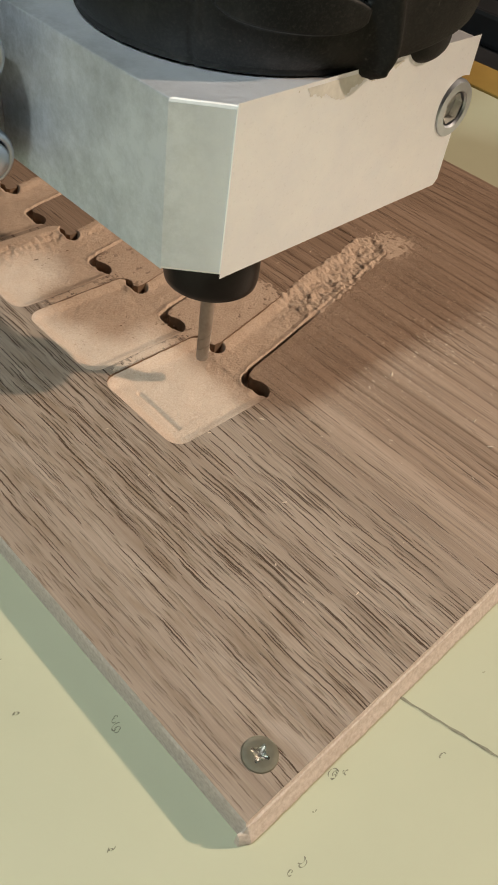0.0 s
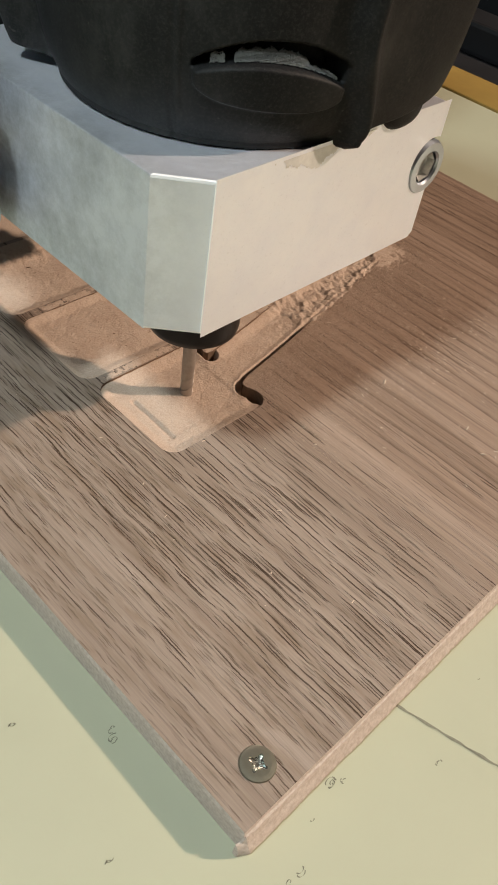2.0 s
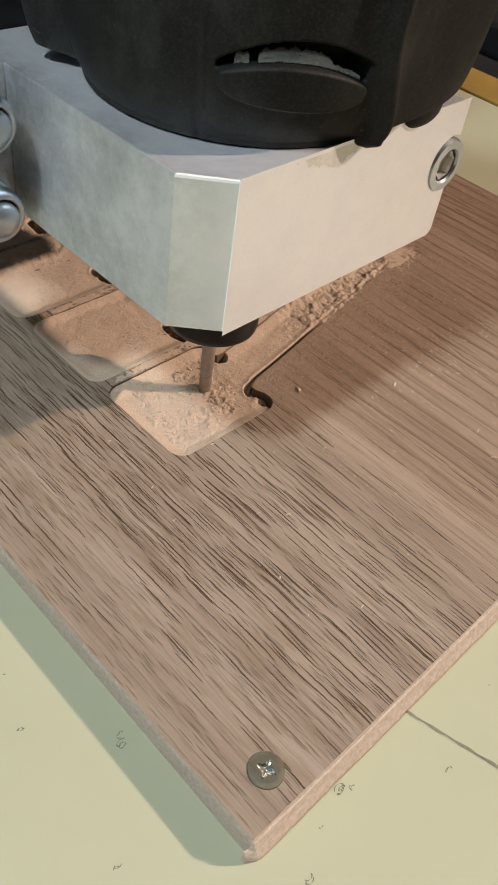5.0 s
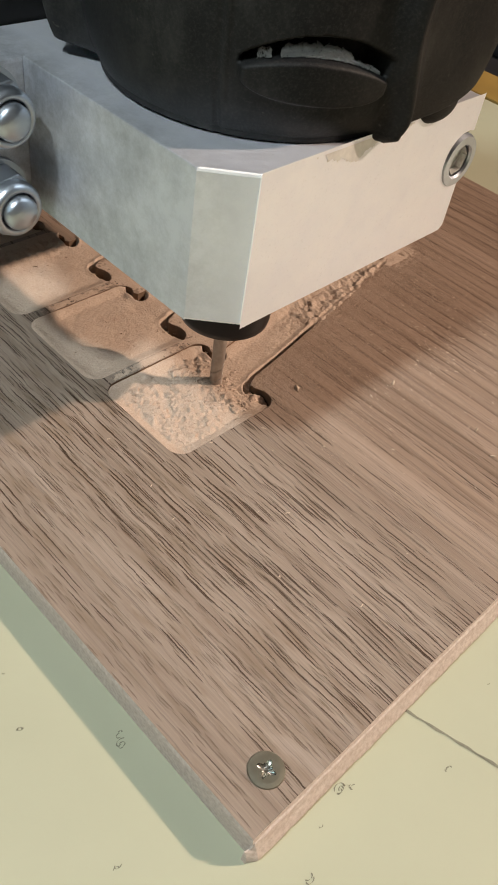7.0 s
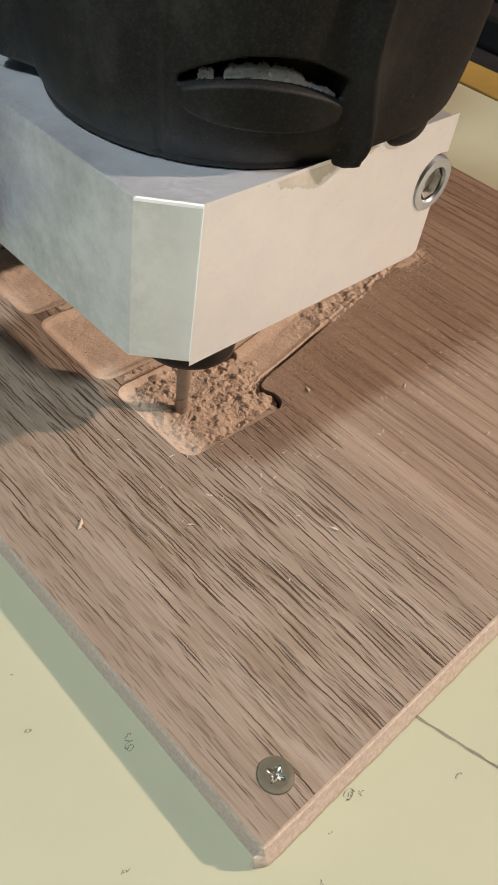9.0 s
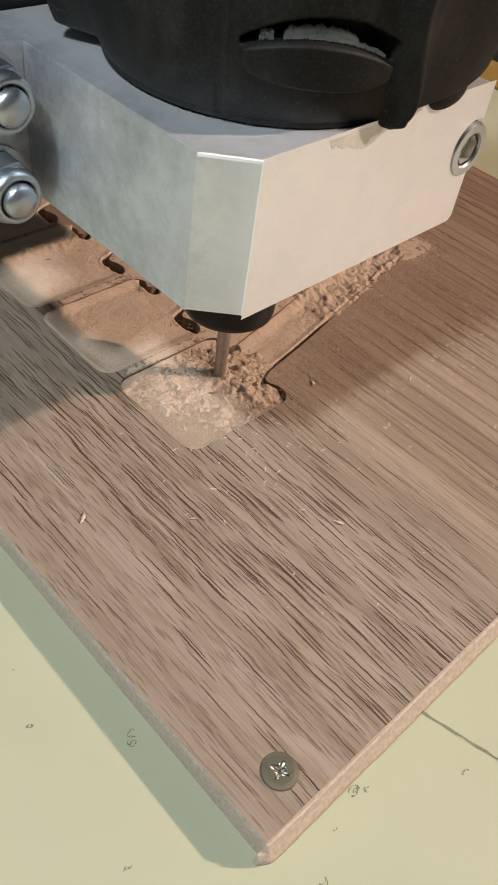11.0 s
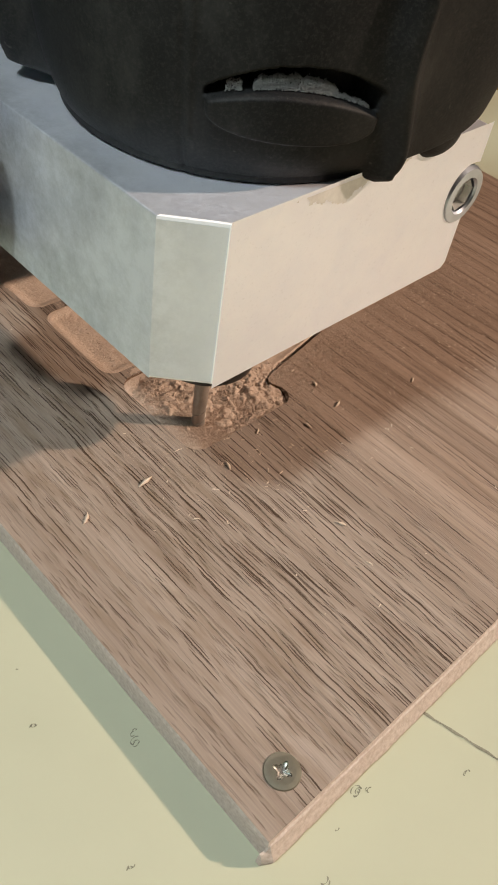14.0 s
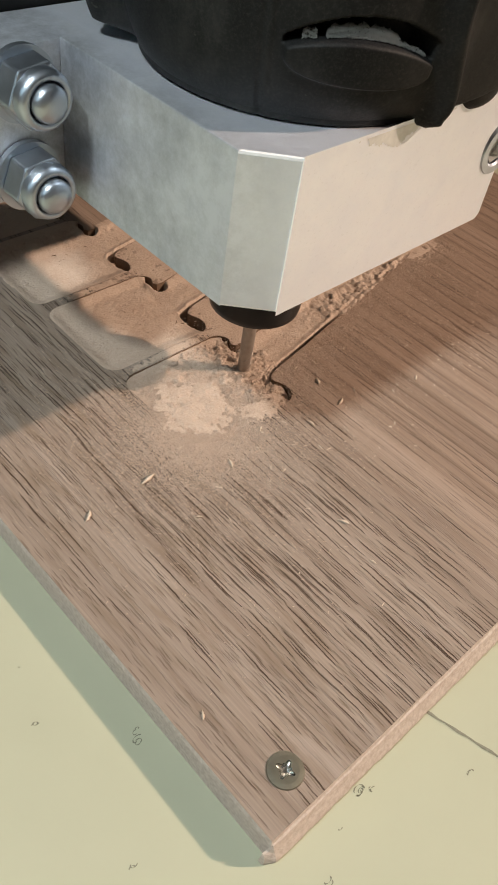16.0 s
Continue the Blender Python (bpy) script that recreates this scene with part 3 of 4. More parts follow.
def chip(seed, length):
    """One curled shaving."""
    rng = random.Random(seed)
    bm = bmesh.new()
    n, prev = 9, None
    bend, twist = rng.uniform(0.4, 1.3), rng.uniform(-0.8, 0.8)
    for i in range(n):
        u = i / (n - 1)
        w = length * (0.03 + 0.12 * math.sin(math.pi * min(1, u * 1.1))) * rng.uniform(0.45, 1.4)
        a = bend * (u - 0.5)
        x, y, z = length * math.sin(a) / bend, length * 0.5 * (1 - math.cos(a)), length * 0.08 * math.sin(math.pi * u) + 0.0001
        row = [bm.verts.new((x, y - w, z)), bm.verts.new((x, y + w, z + w * twist * 0.5)), bm.verts.new((x, y, z + 0.00012))]
        if prev:
            for p in range(3):
                q = (p + 1) % 3
                bm.faces.new((prev[p], prev[q], row[q], row[p]))
        else:
            bm.faces.new(row)
        prev = row
    bm.faces.new(prev)
    ob = part("wood_chip", bm, PALE, None, smooth=True)
    return tagged(ob, "small curled pale wood chip on the board", "wood chip", "chips thrown out by the cutter")


# ---- countersunk screw ----


def board_screw():
    s = new("screw")
    tagged(s, "countersunk steel cross-head screw driven into the board", "screw")
    s.matrix_world = pose(0.0116, 0.0082, 0.0001, 0, 0, 20)
    r = 0.0040
    # the head, with a cross-shaped recess sunk into its middle
    bm = bmesh.new()
    n = 64

    def star(i, big, small):
        a = 2 * math.pi * i / n
        c = abs(math.cos(2 * a))
        m = abs(math.sin(2 * a))
        return small + (big - small) * c ** 2.6 + 0.34 * (big - small) * m ** 14
    def turned(bm, rings_of):
        rings = []
        for f, z in rings_of:
            rings.append([bm.verts.new((f(i) * math.cos(2 * math.pi * i / n), f(i) * math.sin(2 * math.pi * i / n), z)) for i in range(n)])
        for a, b in zip(rings, rings[1:]):
            for i in range(n):
                j = (i + 1) % n
                bm.faces.new((a[i], a[j], b[j], b[i]))
        return rings[-1]
    turned(bm, ((lambda i: r, -0.0009), (lambda i: r, -0.0001), (lambda i: r * 0.955, 0.0002), (lambda i: r * 0.72, 0.00028), (lambda i: star(i, 0.0022, 0.0010), 0.00028)))
    hd = part("screw_head", bm, BRASSY, s)
    bm = bmesh.new()
    last = turned(bm, ((lambda i: star(i, 0.0022, 0.0010), 0.00028), (lambda i: star(i, 0.0020, 0.0009), -0.0002), (lambda i: star(i, 0.0013, 0.0006), -0.0005), (lambda i: 0.0004, -0.0007)))
    bm.faces.new(last)
    part("cross_recess", bm, RECESS, hd, "dark cross-shaped recess with bright worn edges")
    part("screw_shank", lathe([(0, -0.007), (0.0018, -0.0062), (0.002, -0.003), (0.0036, -0.0009), (0, -0.0009)], 20), BRASSY, s)

# ---- the milling head; its origin is the tip of the cutter ----


def mount_block(head):
    """Aluminium clamp with a chamfered corner and a flange behind."""
    z0, z1 = 0.0614, 0.0958
    front, mid = -0.0355, -0.0267
    # front slab, notched by the clamp screw's counterbore
    cx, cz, r, end = 0.0386, 0.0812, 0.0073, 0.0405
    dz = math.sqrt(r * r - (end - cx) ** 2)
    a0 = math.degrees(math.atan2(-dz, end - cx))
    notch = arc(cx, cz, r, a0, -360 - a0, 26)
    outline = [(-0.0320, z0), (end - 0.001, z0), (end, z0 + 0.001)] + notch + [(end, z1), (-0.0320, z1)]
    bm = prism(outline, front, mid, axis="y")
    for v in bm.verts:
        if v.co.x < -0.031 and v.co.y > mid - 1e-5:
            v.co.x = -0.0408
    # broken edges along the face and the top only, in the painted glint colour
    bm.normal_update()
    sharp = [e for e in bm.edges if min(v.co.y for v in e.verts) < mid - 1e-4 and e.calc_face_angle(0) > 0.6
             and not (abs(e.verts[0].co.y - e.verts[1].co.y) > 1e-4 and min(v.co.z for v in e.verts) > z0 + 0.002 and max(v.co.z for v in e.verts) < z1 - 0.002)]
    bmesh.ops.bevel(bm, geom=sharp, offset=0.0006, segments=2, affect="EDGES", profile=0.6, material=1)
    for v in bm.verts:
        v.co.z += 0.013 * (v.co.x + 0.032)
    part("mount_front", bm, ALU, head, "satin milled aluminium clamp face").data.materials.append(EDGE)
    plan = [(-0.0408, mid), (end, mid), (end, 0.030), (-0.0408, 0.030)]
    bm = prism(plan, z0, z1)
    bm.normal_update()
    sharp = [e for e in bm.edges if abs(e.verts[0].co.z - e.verts[1].co.z) < 1e-6 and not all(abs(v.co.y - mid) < 1e-5 for v in e.verts) and not all(v.co.y > 0.029 for v in e.verts)]
    bmesh.ops.bevel(bm, geom=sharp, offset=0.00035, segments=2, affect="EDGES", profile=0.6)
    for v in bm.verts:
        v.co.z += 0.013 * (v.co.x + 0.032)
    part("mount_body", bm, ALU, head, "satin milled aluminium clamp body")
    fl = part("flange", box(-0.0605, 0.066, 0.0302, 0.048, z0, z1 - 0.0005, bevel=0.0008), ALU, head, "thick satin aluminium flange behind the clamp")
    part("axis_plate", box(-0.060, 0.085, 0.0485, 0.062, 0.085, 0.230, bevel=0.001), RUBBER, head, "dark axis plate that carries the clamp")
    part("gantry_beam", box(-0.12, 0.10, 0.0625, 0.165, 0.085, 0.205, bevel=0.002), RUBBER, head, "dark gantry beam behind the axis plate")
    # smudge of old dust and grease under the router's rim
    px, pz = np.meshgrid(np.arange(-0.022, 0.014, 0.0003), np.arange(0.0900, 0.0966, 0.0003), indexing="ij")
    ragged = lumps(px, pz, 0.005, 81.0, 4)
    keep = (pz - 0.0963 + 0.0034 * np.clip(1 - np.abs(px + 0.004) / 0.017, 0, 1) + 0.0017 * ragged) > 0
    idx = -np.ones(px.shape, int)
    idx[keep] = np.arange(keep.sum())
    bm = bmesh.new()
    vs = [bm.verts.new((x, front - 0.00006, z - 0.0010 + 0.013 * (x + 0.032))) for x, z in zip(px[keep], pz[keep])]
    for i in range(px.shape[0] - 1):
        for j in range(px.shape[1] - 1):
            q = (idx[i, j], idx[i + 1, j], idx[i + 1, j + 1], idx[i, j + 1])
            if min(q) >= 0:
                bm.faces.new([vs[k] for k in q])
    part("dust_smudge", bm, SMUDGE, head, "grey smudge of dust and grease on the clamp face")
    # clamp screw: cap head with a hexagon socket
    sc = part("clamp_screw", lathe([(0.0067, mid + 0.0002), (0.0067, front + 0.0006), (0.0062, front - 0.0004), (0.0043, front - 0.0005), (0.0039, front + 0.0001)], 40, "y", (cx, 0, cz)), ZINC, head, "zinc-plated socket cap screw")
    bm = bmesh.new()
    hexa = [(cx + 0.0037 * math.cos(radians(60 * i + 12)), cz + 0.0037 * math.sin(radians(60 * i + 12))) for i in range(6)]
    lo = [bm.verts.new((x, front + 0.0002, z)) for x, z in hexa]
    hi = [bm.verts.new((x, front + 0.0022, z)) for x, z in hexa]
    for i in range(6):
        j = (i + 1) % 6
        bm.faces.new((lo[i], lo[j], hi[j], hi[i]))
    bm.faces.new(hi)
    part("hex_socket", bm, HOLE, sc, "dark hexagon socket")
    # two nuts with rounded bolt ends on the flange
    for zc in (0.0880, 0.0672):
        nut = new("lock_nut")
        nut.parent = head
        nut.matrix_basis = pose(-0.0512, 0.0300, zc)
        tagged(nut, "zinc-plated lock nut on a rounded bolt end")
        part("washer", lathe([(0.0042, -0.0001), (0.0082, -0.0001), (0.0082, -0.0016), (0.0042, -0.0016)], 40, "y"), ZINC, nut)
        hx = [(0.0075 * math.cos(radians(60 * i + 8)), 0.0075 * math.sin(radians(60 * i + 8))) for i in range(6)]
        hb = part("hex_body", prism(hx, -0.0082, -0.0016, axis="y"), ZINC, nut)
        bv = hb.modifiers.new("edge", "BEVEL")
        bv.width, bv.segments = 0.0006, 2
        part("collar", lathe([(0.0064, -0.0080), (0.0064, -0.0098), (0.0058, -0.0112), (0.0047, -0.0116), (0.0044, -0.0108)], 40, "y"), ZINC, nut, smooth=True)
        part("bolt_end", lathe([(0.0040, -0.0060), (0.0040, -0.0122), (0.0034, -0.0132), (0.0018, -0.0138), (0, -0.0140)], 32, "y"), ZINC, nut, smooth=True)


def motor(head):
    """Black router body: a flared drum with an air slot and a squared bulge on one side."""
    nt, nz = 540, 240
    a = np.linspace(-180, 180, nt, endpoint=False)[None, :]
    v = (np.linspace(0, 1, nz) ** 1.9)[:, None]
    foot_at = np.exp(-((a + 85.5) / 5.0) ** 2)
    # the squared bulge hangs lowest at its rib, and is cut away beyond it
    bottom = 0.0964 - 0.0018 * foot_at
    z = bottom + (0.215 - bottom) * v
    h = z - 0.0975
    r = 0.0350 + 0.0035 * (1 - np.exp(-np.maximum(h, 0) / 0.006)) + 0.0022 * np.minimum(1, np.maximum(h, 0) / 0.03)
    # the drum sits a little off the spindle's axis
    r = r + 0.0008 * np.cos(np.radians(a))
    # the rib leans, its foot further round than its top
    rib_at = -87.5 - 9.0 * smooth01(0.0, 0.024, h)
    bulge = smooth01(-5.0, 2.0, a - rib_at) * (1 - smooth01(-18.0, -4.0, a))
    cut = 0.0972 + 0.0050 * smooth01(-80.0, -48.0, a) - 0.0030 * foot_at
    lift = 0.45 * smooth01(-0.0005, 0.003, z - bottom) + 0.55 * smooth01(0.0, 0.0022, z - cut)
    r = r + bulge * (0.0022 + 0.0082 * smooth01(-88, -50, a)) * lift
    r = r + (0.0016 + 0.0018 * (1 - smooth01(0.0, 0.012, h))) * np.exp(-((a - rib_at) / 3.2) ** 2) * smooth01(-0.002, 0.002, z - bottom)
    r = r - 0.0004 * np.exp(-((a + 147.0) / 0.8) ** 2)
    # a second squared bulge at the rear, over the flange
    r = r + 0.0085 * smooth01(98.0, 110.0, a) * (1 - smooth01(141.0, 148.0, a)) * smooth01(-0.0005, 0.002, h)
    # air slot: a dark lens above a raised oval lip
    u = (a + 119.5) / 22.5
    ztop = 0.1172 - 0.0046 * u * u + 0.0002 * u
    zlow = 0.1136 - 0.0031 * u * u - 0.0010 * u
    inside_u = smooth01(0.0, 0.08, 1 - np.abs(u))
    slot = smooth01(-0.00025, 0.00025, z - zlow) * (1 - smooth01(-0.00025, 0.00025, z - ztop)) * inside_u
    r = r - 0.0065 * slot
    lip = inside_u * smooth01(0.0, 0.0007, zlow - z) * (1 - smooth01(0.0, 0.0009, zlow - z - 0.0082 * np.sqrt(np.maximum(1 - u * u, 0))))
    r = r + 0.0013 * lip * (1 - slot)
    # flat panel round the slot, its edges a shallow step
    r = r - 0.0005 * smooth01(-145.5, -144.0, a) * (1 - smooth01(-96.0, -95.0, a)) * smooth01(0.1000, 0.1080, z) * (1 - lip) * (1 - slot)
    xs, ys = r * np.cos(np.radians(a)), r * np.sin(np.radians(a))
    verts = np.column_stack([xs.ravel(), ys.ravel(), (z + 0 * a).ravel()]).tolist()
    faces = []
    for j in range(nz - 1):
        for i in range(nt):
            k = (i + 1) % nt
            faces.append((j * nt + i, j * nt + k, (j + 1) * nt + k, (j + 1) * nt + i))
    faces.append(tuple(range((nz - 1) * nt, nz * nt)))
    faces.append(tuple(reversed(range(nt))))
    me = bpy.data.meshes.new("motor_housing")
    me.from_pydata(verts, [], faces)
    for p in me.polygons:
        p.use_smooth = len(p.vertices) == 4
    me.materials.append(BLACK)
    ob = new("motor_housing", me)
    ob.parent = head
    tagged(ob, "dusty black plastic router body with an air slot")
    # rounded dark boss under the bulge
    bm = bmesh.new()
    bmesh.ops.create_uvsphere(bm, u_segments=32, v_segments=20, radius=1)
    for q in bm.verts:
        q.co = Vector((0.0215 + q.co.x * 0.0078, -0.0330 + q.co.y * 0.0052, 0.0990 + q.co.z * 0.0052))
    part("boss", bm, BLACK, ob, "rounded dark boss under the body", True)
    # lint caught on the lip of the air slot: tufts of tiny flakes
    rng = random.Random(17)
    for first, last, high, count in ((-137.0, -133.2, 0.0019, 320), (-130.6, -109.5, 0.0022, 3800), (-109.5, -99.0, 0.0007, 380)):
        verts, faces = [], []
        for _ in range(count):
            a = rng.uniform(first, last)
            u = (a + 119.5) / 22.5
            tuft = 0.45 + 0.55 * math.sin(math.pi * (a - first) / (last - first)) ** 0.5 + 0.45 * noise.noise(Vector((a * 0.5, high * 900, 2.0)))
            up = rng.random() ** 1.4 * high * tuft
            rad = 0.0376 + rng.uniform(-0.0012, 0.0006) * (1 - 0.4 * up / high)
            x, y, z0 = rad * math.cos(radians(a)), rad * math.sin(radians(a)), 0.1136 - 0.0031 * u * u - 0.0010 * u + up
            r = rng.uniform(0.00007, 0.00016)
            base = len(verts)
            for ux, uy, uz in ((1, 0, 0), (-1, 0, 0), (0, 1, 0), (0, -1, 0), (0, 0, 1), (0, 0, -1)):
                q = r * rng.uniform(0.5, 1.6)
                verts.append((x + ux * q, y + uy * q, z0 + uz * q))
            faces += [[base + i for i in t] for t in ((0, 2, 4), (2, 1, 4), (1, 3, 4), (3, 0, 4), (2, 0, 5), (1, 2, 5), (3, 1, 5), (0, 3, 5))]
        me = bpy.data.meshes.new("lint")
        me.from_pydata(verts, [], faces)
        for p in me.polygons:
            p.use_smooth = True
        me.materials.append(GREYDUST)
        tuft_ob = new("lint", me)
        tuft_ob.parent = ob
        tagged(tuft_ob, "grey lint caught in the slot")
    # collar between body and clamp
    part("neck", lathe([(0.0, 0.0955), (0.0310, 0.0955), (0.0310, 0.0977), (0.0, 0.0977)], 64), BLACK, head)


def cutter(head):
    part("collet_nut", lathe([(0.0021, 0.0282), (0.0112, 0.0282), (0.0128, 0.0294), (0.0131, 0.0312), (0.0131, 0.0480), (0.0120, 0.0495), (0.0120, 0.0640), (0.0, 0.0640)], 64), RUBBER, head, "black steel collet nut", True)
    bit = part("milling_bit", lathe([(0.0, 0.0), (0.0018, 0.0001), (0.0019, 0.0010), (0.0019, 0.0110), (0.0020, 0.0125), (0.0020, 0.0320), (0, 0.0320)], 28), CARBIDE, head, "straight steel milling bit")
    # two spiral flutes
    bm = bmesh.new()
    for s in (0, 180):
        prev = None
        for i in range(24):
            a, z = radians(s + 22 * i), 0.0002 + 0.0105 * i / 23
            row = [bm.verts.new((rr * math.cos(a + da), rr * math.sin(a + da), z)) for rr, da in ((0.0016, -0.5), (0.0021, 0.0), (0.0016, 0.35))]
            if prev:
                for p in range(2):
                    bm.faces.new((prev[p], prev[p + 1], row[p + 1], row[p]))
            prev = row
    part("flute", bm, CARBIDE, bit, "spiral cutting flutes")


def milling_head():
    head = new("milling_head")
    tagged(head, "CNC milling head with aluminium clamp and black router", "milling machine")
    mount_block(head)
    motor(head)
    cutter(head)
    return head


# ---- build ----
room()
window()
bench()
black_case()
board()
board_screw()
head = milling_head()
for k in range(5):
    pocket_dust(k)


def all_round(rng):
    return rng.uniform(0.03, 0.27), rng.uniform(0.02, 0.24)


def by_stem(rng):
    return rng.gauss(0.165, 0.035), rng.gauss(0.088, 0.020)


def by_head(rng):
    return rng.gauss(0.078, 0.016), rng.gauss(0.078, 0.014)


specks("stray_chips", 11, 90, all_round, 0.00022, PALE, "stray pale wood chips on the board")
specks("stem_chips", 12, 700, by_stem, 0.00018, PALE, "pale crumbs scattered beside the routed stem")


def on_stem_side(rng):
    x = rng.uniform(0.088, 0.205)
    return x, 0.0982 + 0.206 * (x - 0.1) - rng.expovariate(1 / 0.0095)


specks("stem_dust", 15, 52000, on_stem_side, 0.000085, DUST, "fine brown dust settled beside the routed stem")


def in_old_pockets(rng):
    k = rng.choice((1, 1, 2, 2, 3))
    return rng.uniform(0.058, 0.090) + STEP[0] * k, rng.uniform(0.090, 0.118) + STEP[1] * k


bed_crumbs = specks("bed_crumbs", 18, 420, in_old_pockets, 0.00024, DUST, "coarse crumbs lying on the dust in the older pockets", False)
bed_crumbs.location.z = -0.0014
bed_chips = specks("bed_chips", 19, 90, in_old_pockets, 0.00024, CUT, "dark crumbs lying on the dust in the older pockets", False)
bed_chips.location.z = -0.0013
late_specks = specks("late_chips", 13, 150, by_head, 0.00022, PALE, "fresh crumbs thrown out round the pocket")



def by_rim(rng):
    s = rng.choice((1.0, 1.0, 1.7, 2.4))
    return rng.gauss(0.0590, 0.0085 * s), rng.gauss(0.0905, 0.0090 * s)


blown = specks("blown_dust", 14, 60000, by_rim, 0.00011, DUST, "fine pale dust blown over the pocket's rim", False)
heaps = [heap(21.0, 0.078, 0.102, 0.013, 0.014, 0.0020, 0.0016),
         heap(33.0, 0.073, 0.102, 0.033, 0.030, 0.0022, 0.0022),
         heap(47.0, 0.066, 0.108, 0.015, 0.015, 0.0024, 0.0024),
         heap(55.0, 0.084, 0.098, 0.013, 0.015, 0.0026, 0.0026)]
films = [film(61.0, 0.0640, 0.1000, 0.018, 0.018, 0.0006, 0.30, False),
         film(67.0, 0.080, 0.0875, 0.014, 0.007, 0.0003, 0.75, False)]
# dust that already lies on the narrow webs between the pockets and beside the stems
film(71.0, 0.074, 0.1222, 0.024, 0.0030, 0.00015, 0.55)
film(73.0, 0.073, 0.1610, 0.024, 0.0030, 0.00015, 0.55)
film(75.0, 0.108, 0.1250, 0.030, 0.0200, 0.00012, 0.40, True, 0.45)
film(79.0, 0.108, 0.1640, 0.030, 0.0200, 0.00012, 0.40, True, 0.45)
film(77.0, 0.190, 0.1200, 0.016, 0.0140, 0.00018, 0.65)
# resting places of the larger chips and when they land
CHIPS = [(0.0174, 0.0842, 8.4, 0.0042, 40), (0.0680, 0.0440, 8.7, 0.0034, 120), (0.0364, 0.0851, 13.9, 0.0050, 10), (0.0579, 0.0766, 11.3, 0.0036, 70),
         (0.1020, 0.0857, 4.4, 0.0032, 60), (0.1012, 0.0754, 11.2, 0.0034, 20), (0.0872, 0.0744, 11.9, 0.0030, 95), (0.0390, 0.0677, 8.0, 0.0022, 150),
         (0.1342, 0.0392, 0.0, 0.0022, 15), (0.1283, 0.0296, 0.0, 0.0022, 140), (0.1296, 0.0689, 0.0, 0.0024, 30), (0.0647, 0.0307, 13.2, 0.0020, 100),
         (0.0062, 0.0274, 14.6, 0.0022, 55), (0.1075, 0.0929, 11.5, 0.0020, 80), (0.1006, 0.0941, 12.4, 0.0020, 10), (0.0735, 0.0813, 12.6, 0.0024, 35)]
chips = [chip(70 + i, c[3]) for i, c in enumerate(CHIPS)]

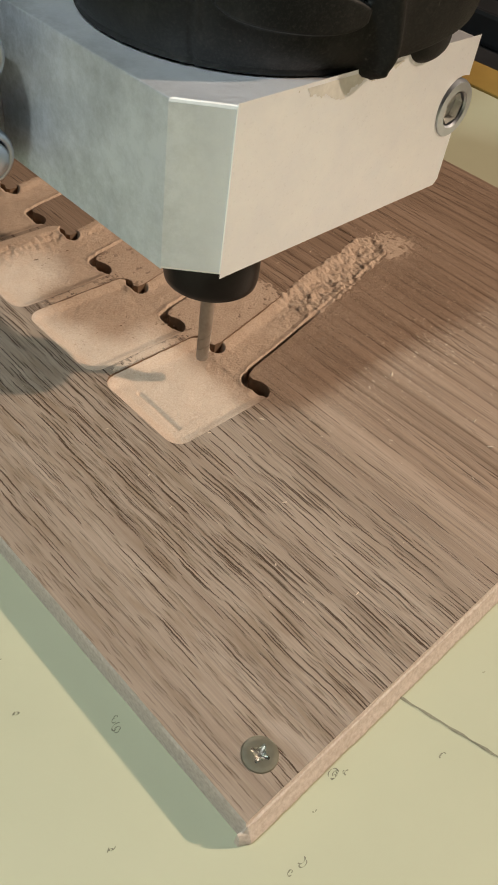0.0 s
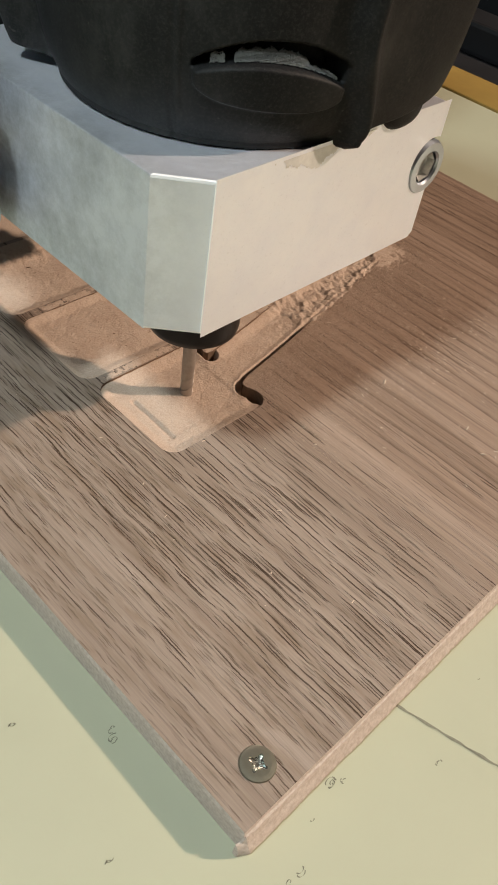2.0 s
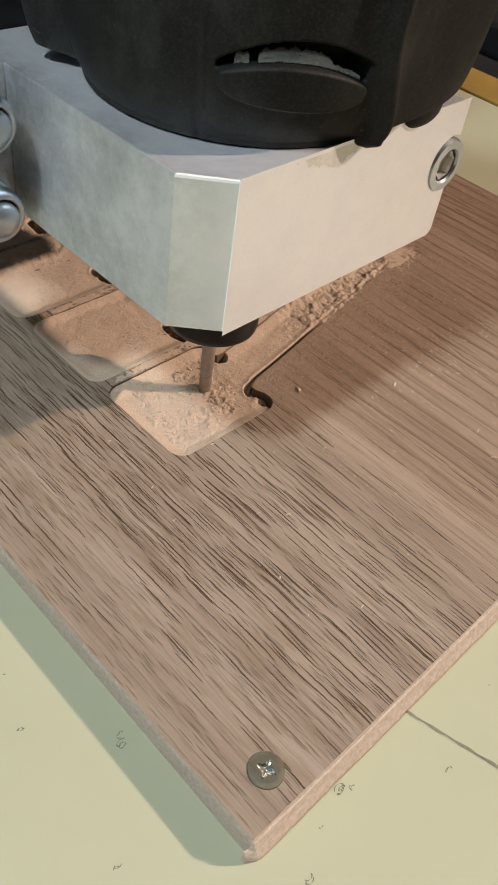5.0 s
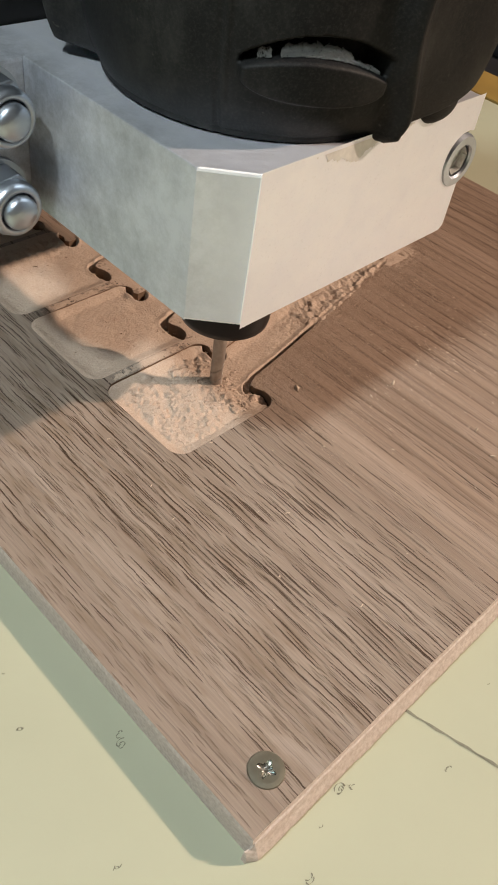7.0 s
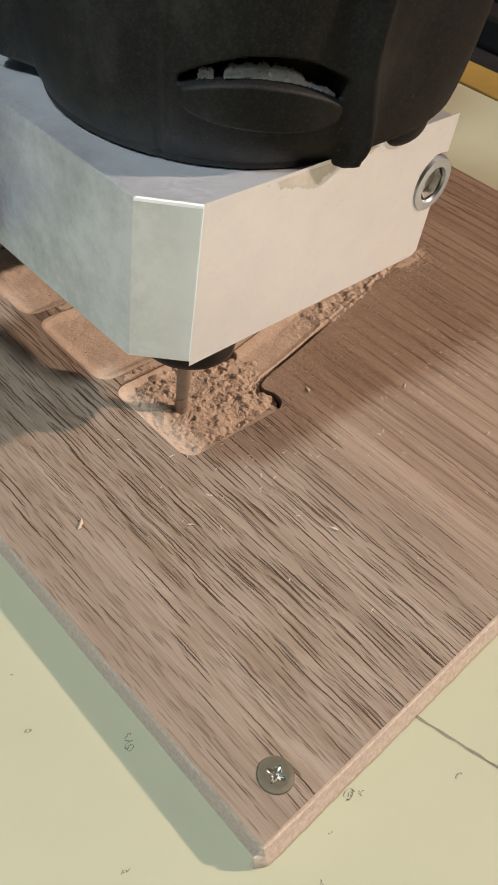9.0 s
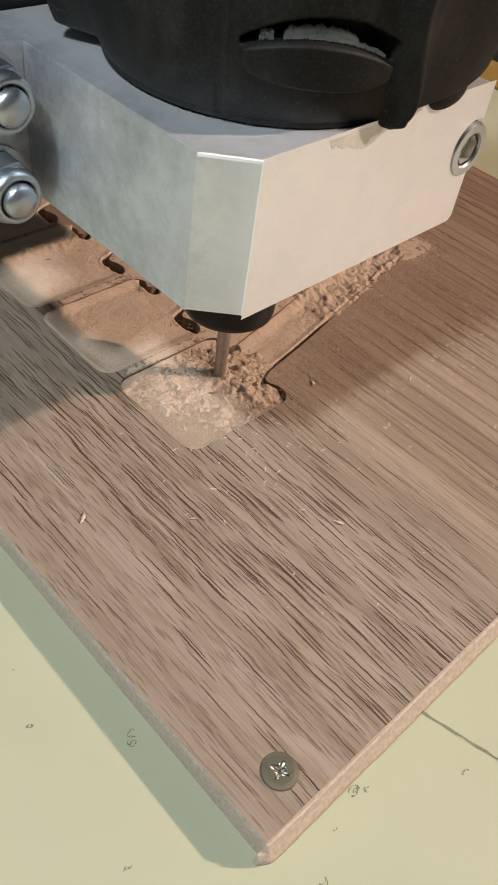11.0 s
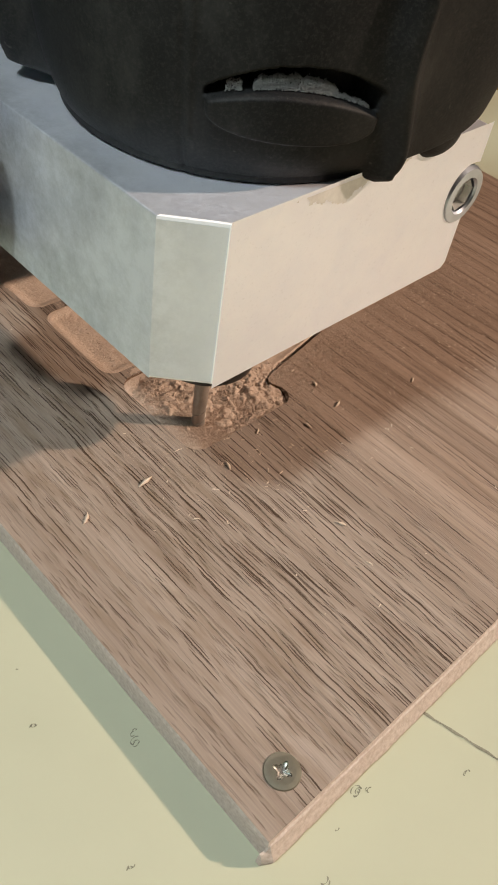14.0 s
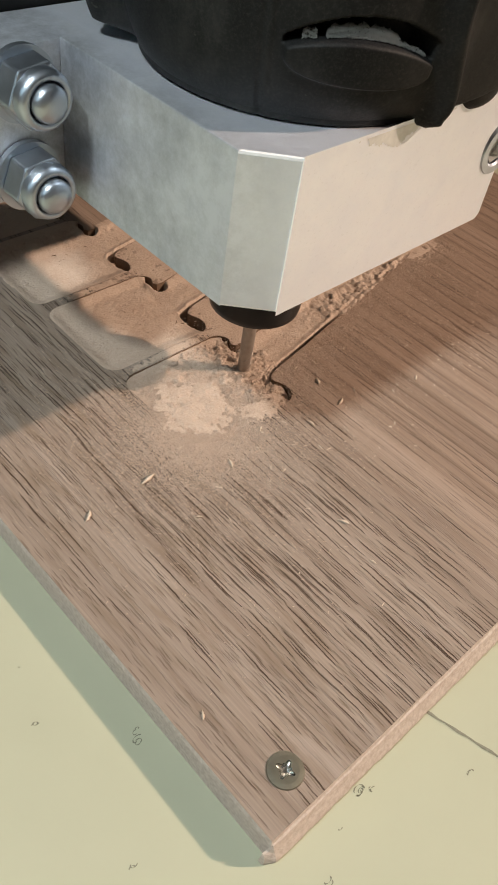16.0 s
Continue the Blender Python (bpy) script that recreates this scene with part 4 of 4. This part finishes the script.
# ---- what moves ----
HEAD = [
    (0.0, pose(0.0791, 0.1047, 0.0069)),
    (0.2, pose(0.0777, 0.1019, 0.0069)),
    (0.5, pose(0.0774, 0.1025, 0.0057)),
    (0.7, pose(0.0779, 0.1021, 0.0036)),
    (1.0, pose(0.0769, 0.1014, 0.0011)),
    (1.2, pose(0.0773, 0.1020, -0.0017)),
    (1.5, pose(0.0782, 0.1036, -0.0040)),
    (2.0, pose(0.0757, 0.1044, -0.0040)),
    (2.5, pose(0.0706, 0.1031, -0.0040)),
    (3.0, pose(0.0761, 0.1032, -0.0040)),
    (3.5, pose(0.0788, 0.1037, -0.0040)),
    (4.0, pose(0.0797, 0.1060, -0.0040)),
    (6.5, pose(0.0794, 0.1013, -0.0040)),
    (7.0, pose(0.0839, 0.1037, -0.0040)),
    (7.5, pose(0.0816, 0.1094, -0.0040)),
    (8.0, pose(0.0755, 0.1095, -0.0040)),
    (8.5, pose(0.0653, 0.1087, -0.0040)),
    (9.0, pose(0.0652, 0.1026, -0.0040)),
    (11.5, pose(0.0836, 0.1089, -0.0040)),
    (12.0, pose(0.0804, 0.1118, -0.0040)),
    (12.5, pose(0.0701, 0.1114, -0.0040)),
    (13.0, pose(0.0614, 0.1112, -0.0040)),
    (13.5, pose(0.0622, 0.1028, -0.0040)),
    (14.0, pose(0.0621, 0.0942, -0.0040)),
    (14.5, pose(0.0699, 0.0943, -0.0040)),
    (15.0, pose(0.0804, 0.0947, -0.0040)),
    (15.5, pose(0.0834, 0.0972, -0.0040)),
    (16.0, pose(0.0870, 0.1034, -0.0040)),
]


def motions():
    walk(head, HEAD)
    rises = (((0, -7), (1.6, -7), (3.0, -1.9), (4.0, -0.9), (6.5, -0.3), (9.0, 0.0), (12.0, 0.0), (16, 0.0)),
             ((0, -7), (2.5, -7), (4.0, -3.0), (6.5, -1.2), (9.0, -0.4), (12.0, 0.1), (14.0, 0.2), (16, 0.0)),
             ((0, -7), (6.5, -7), (7.5, -3.0), (9.0, -0.9), (11.5, 0.0), (13.0, 0.1), (15.0, -0.1), (16, -0.2)),
             ((0, -7), (4.5, -7), (7.0, -2.6), (9.0, -0.8), (11.5, 0.0), (13.5, 0.2), (15.0, -0.8), (16, -1.4)))
    for ob, rows in zip(heaps, rises):
        walk(ob, [(t, pose(0, 0, z / 1000)) for t, z in rows])
    for ob, rows in zip(films, (((0, -5), (12.0, -5), (14.2, -1.4), (15.0, -0.35), (16, 0.05)), ((0, -5), (13.5, -5), (14.8, -0.5), (15.6, -0.1), (16, 0.0)))):
        walk(ob, [(t, pose(0, 0, z / 1000)) for t, z in rows])
    walk(blown, [(t, pose(0, 0, z / 1000)) for t, z in ((0, -5), (8.8, -5), (11.3, -0.13), (14.3, -0.10), (15.2, -0.03), (16, 0.02))])
    walk(late_specks, [(0, pose(0, 0, -0.0012)), (4.5, pose(0, 0, -0.0012)), (8.0, pose(0, 0, -0.0001)), (11.5, pose(0, 0, 0)), (16, pose(0, 0, 0))])
    for ob, (x, y, t, size, turn) in zip(chips, CHIPS):
        rest = pose(x, y, 0.0001, 0, 0, turn)
        if t <= 0:
            ob.matrix_basis = rest
            continue
        lie = pose(0.074, 0.102, -0.0055, 0, 0, turn - 50)
        lift = pose((x + 0.074) / 2, (y + 0.102) / 2, 0.010, 25, 10, turn - 25)
        walk(ob, [(0, lie), (t - 0.3, lie), (t - 0.15, lift), (t, rest), (16, rest)])


motions()
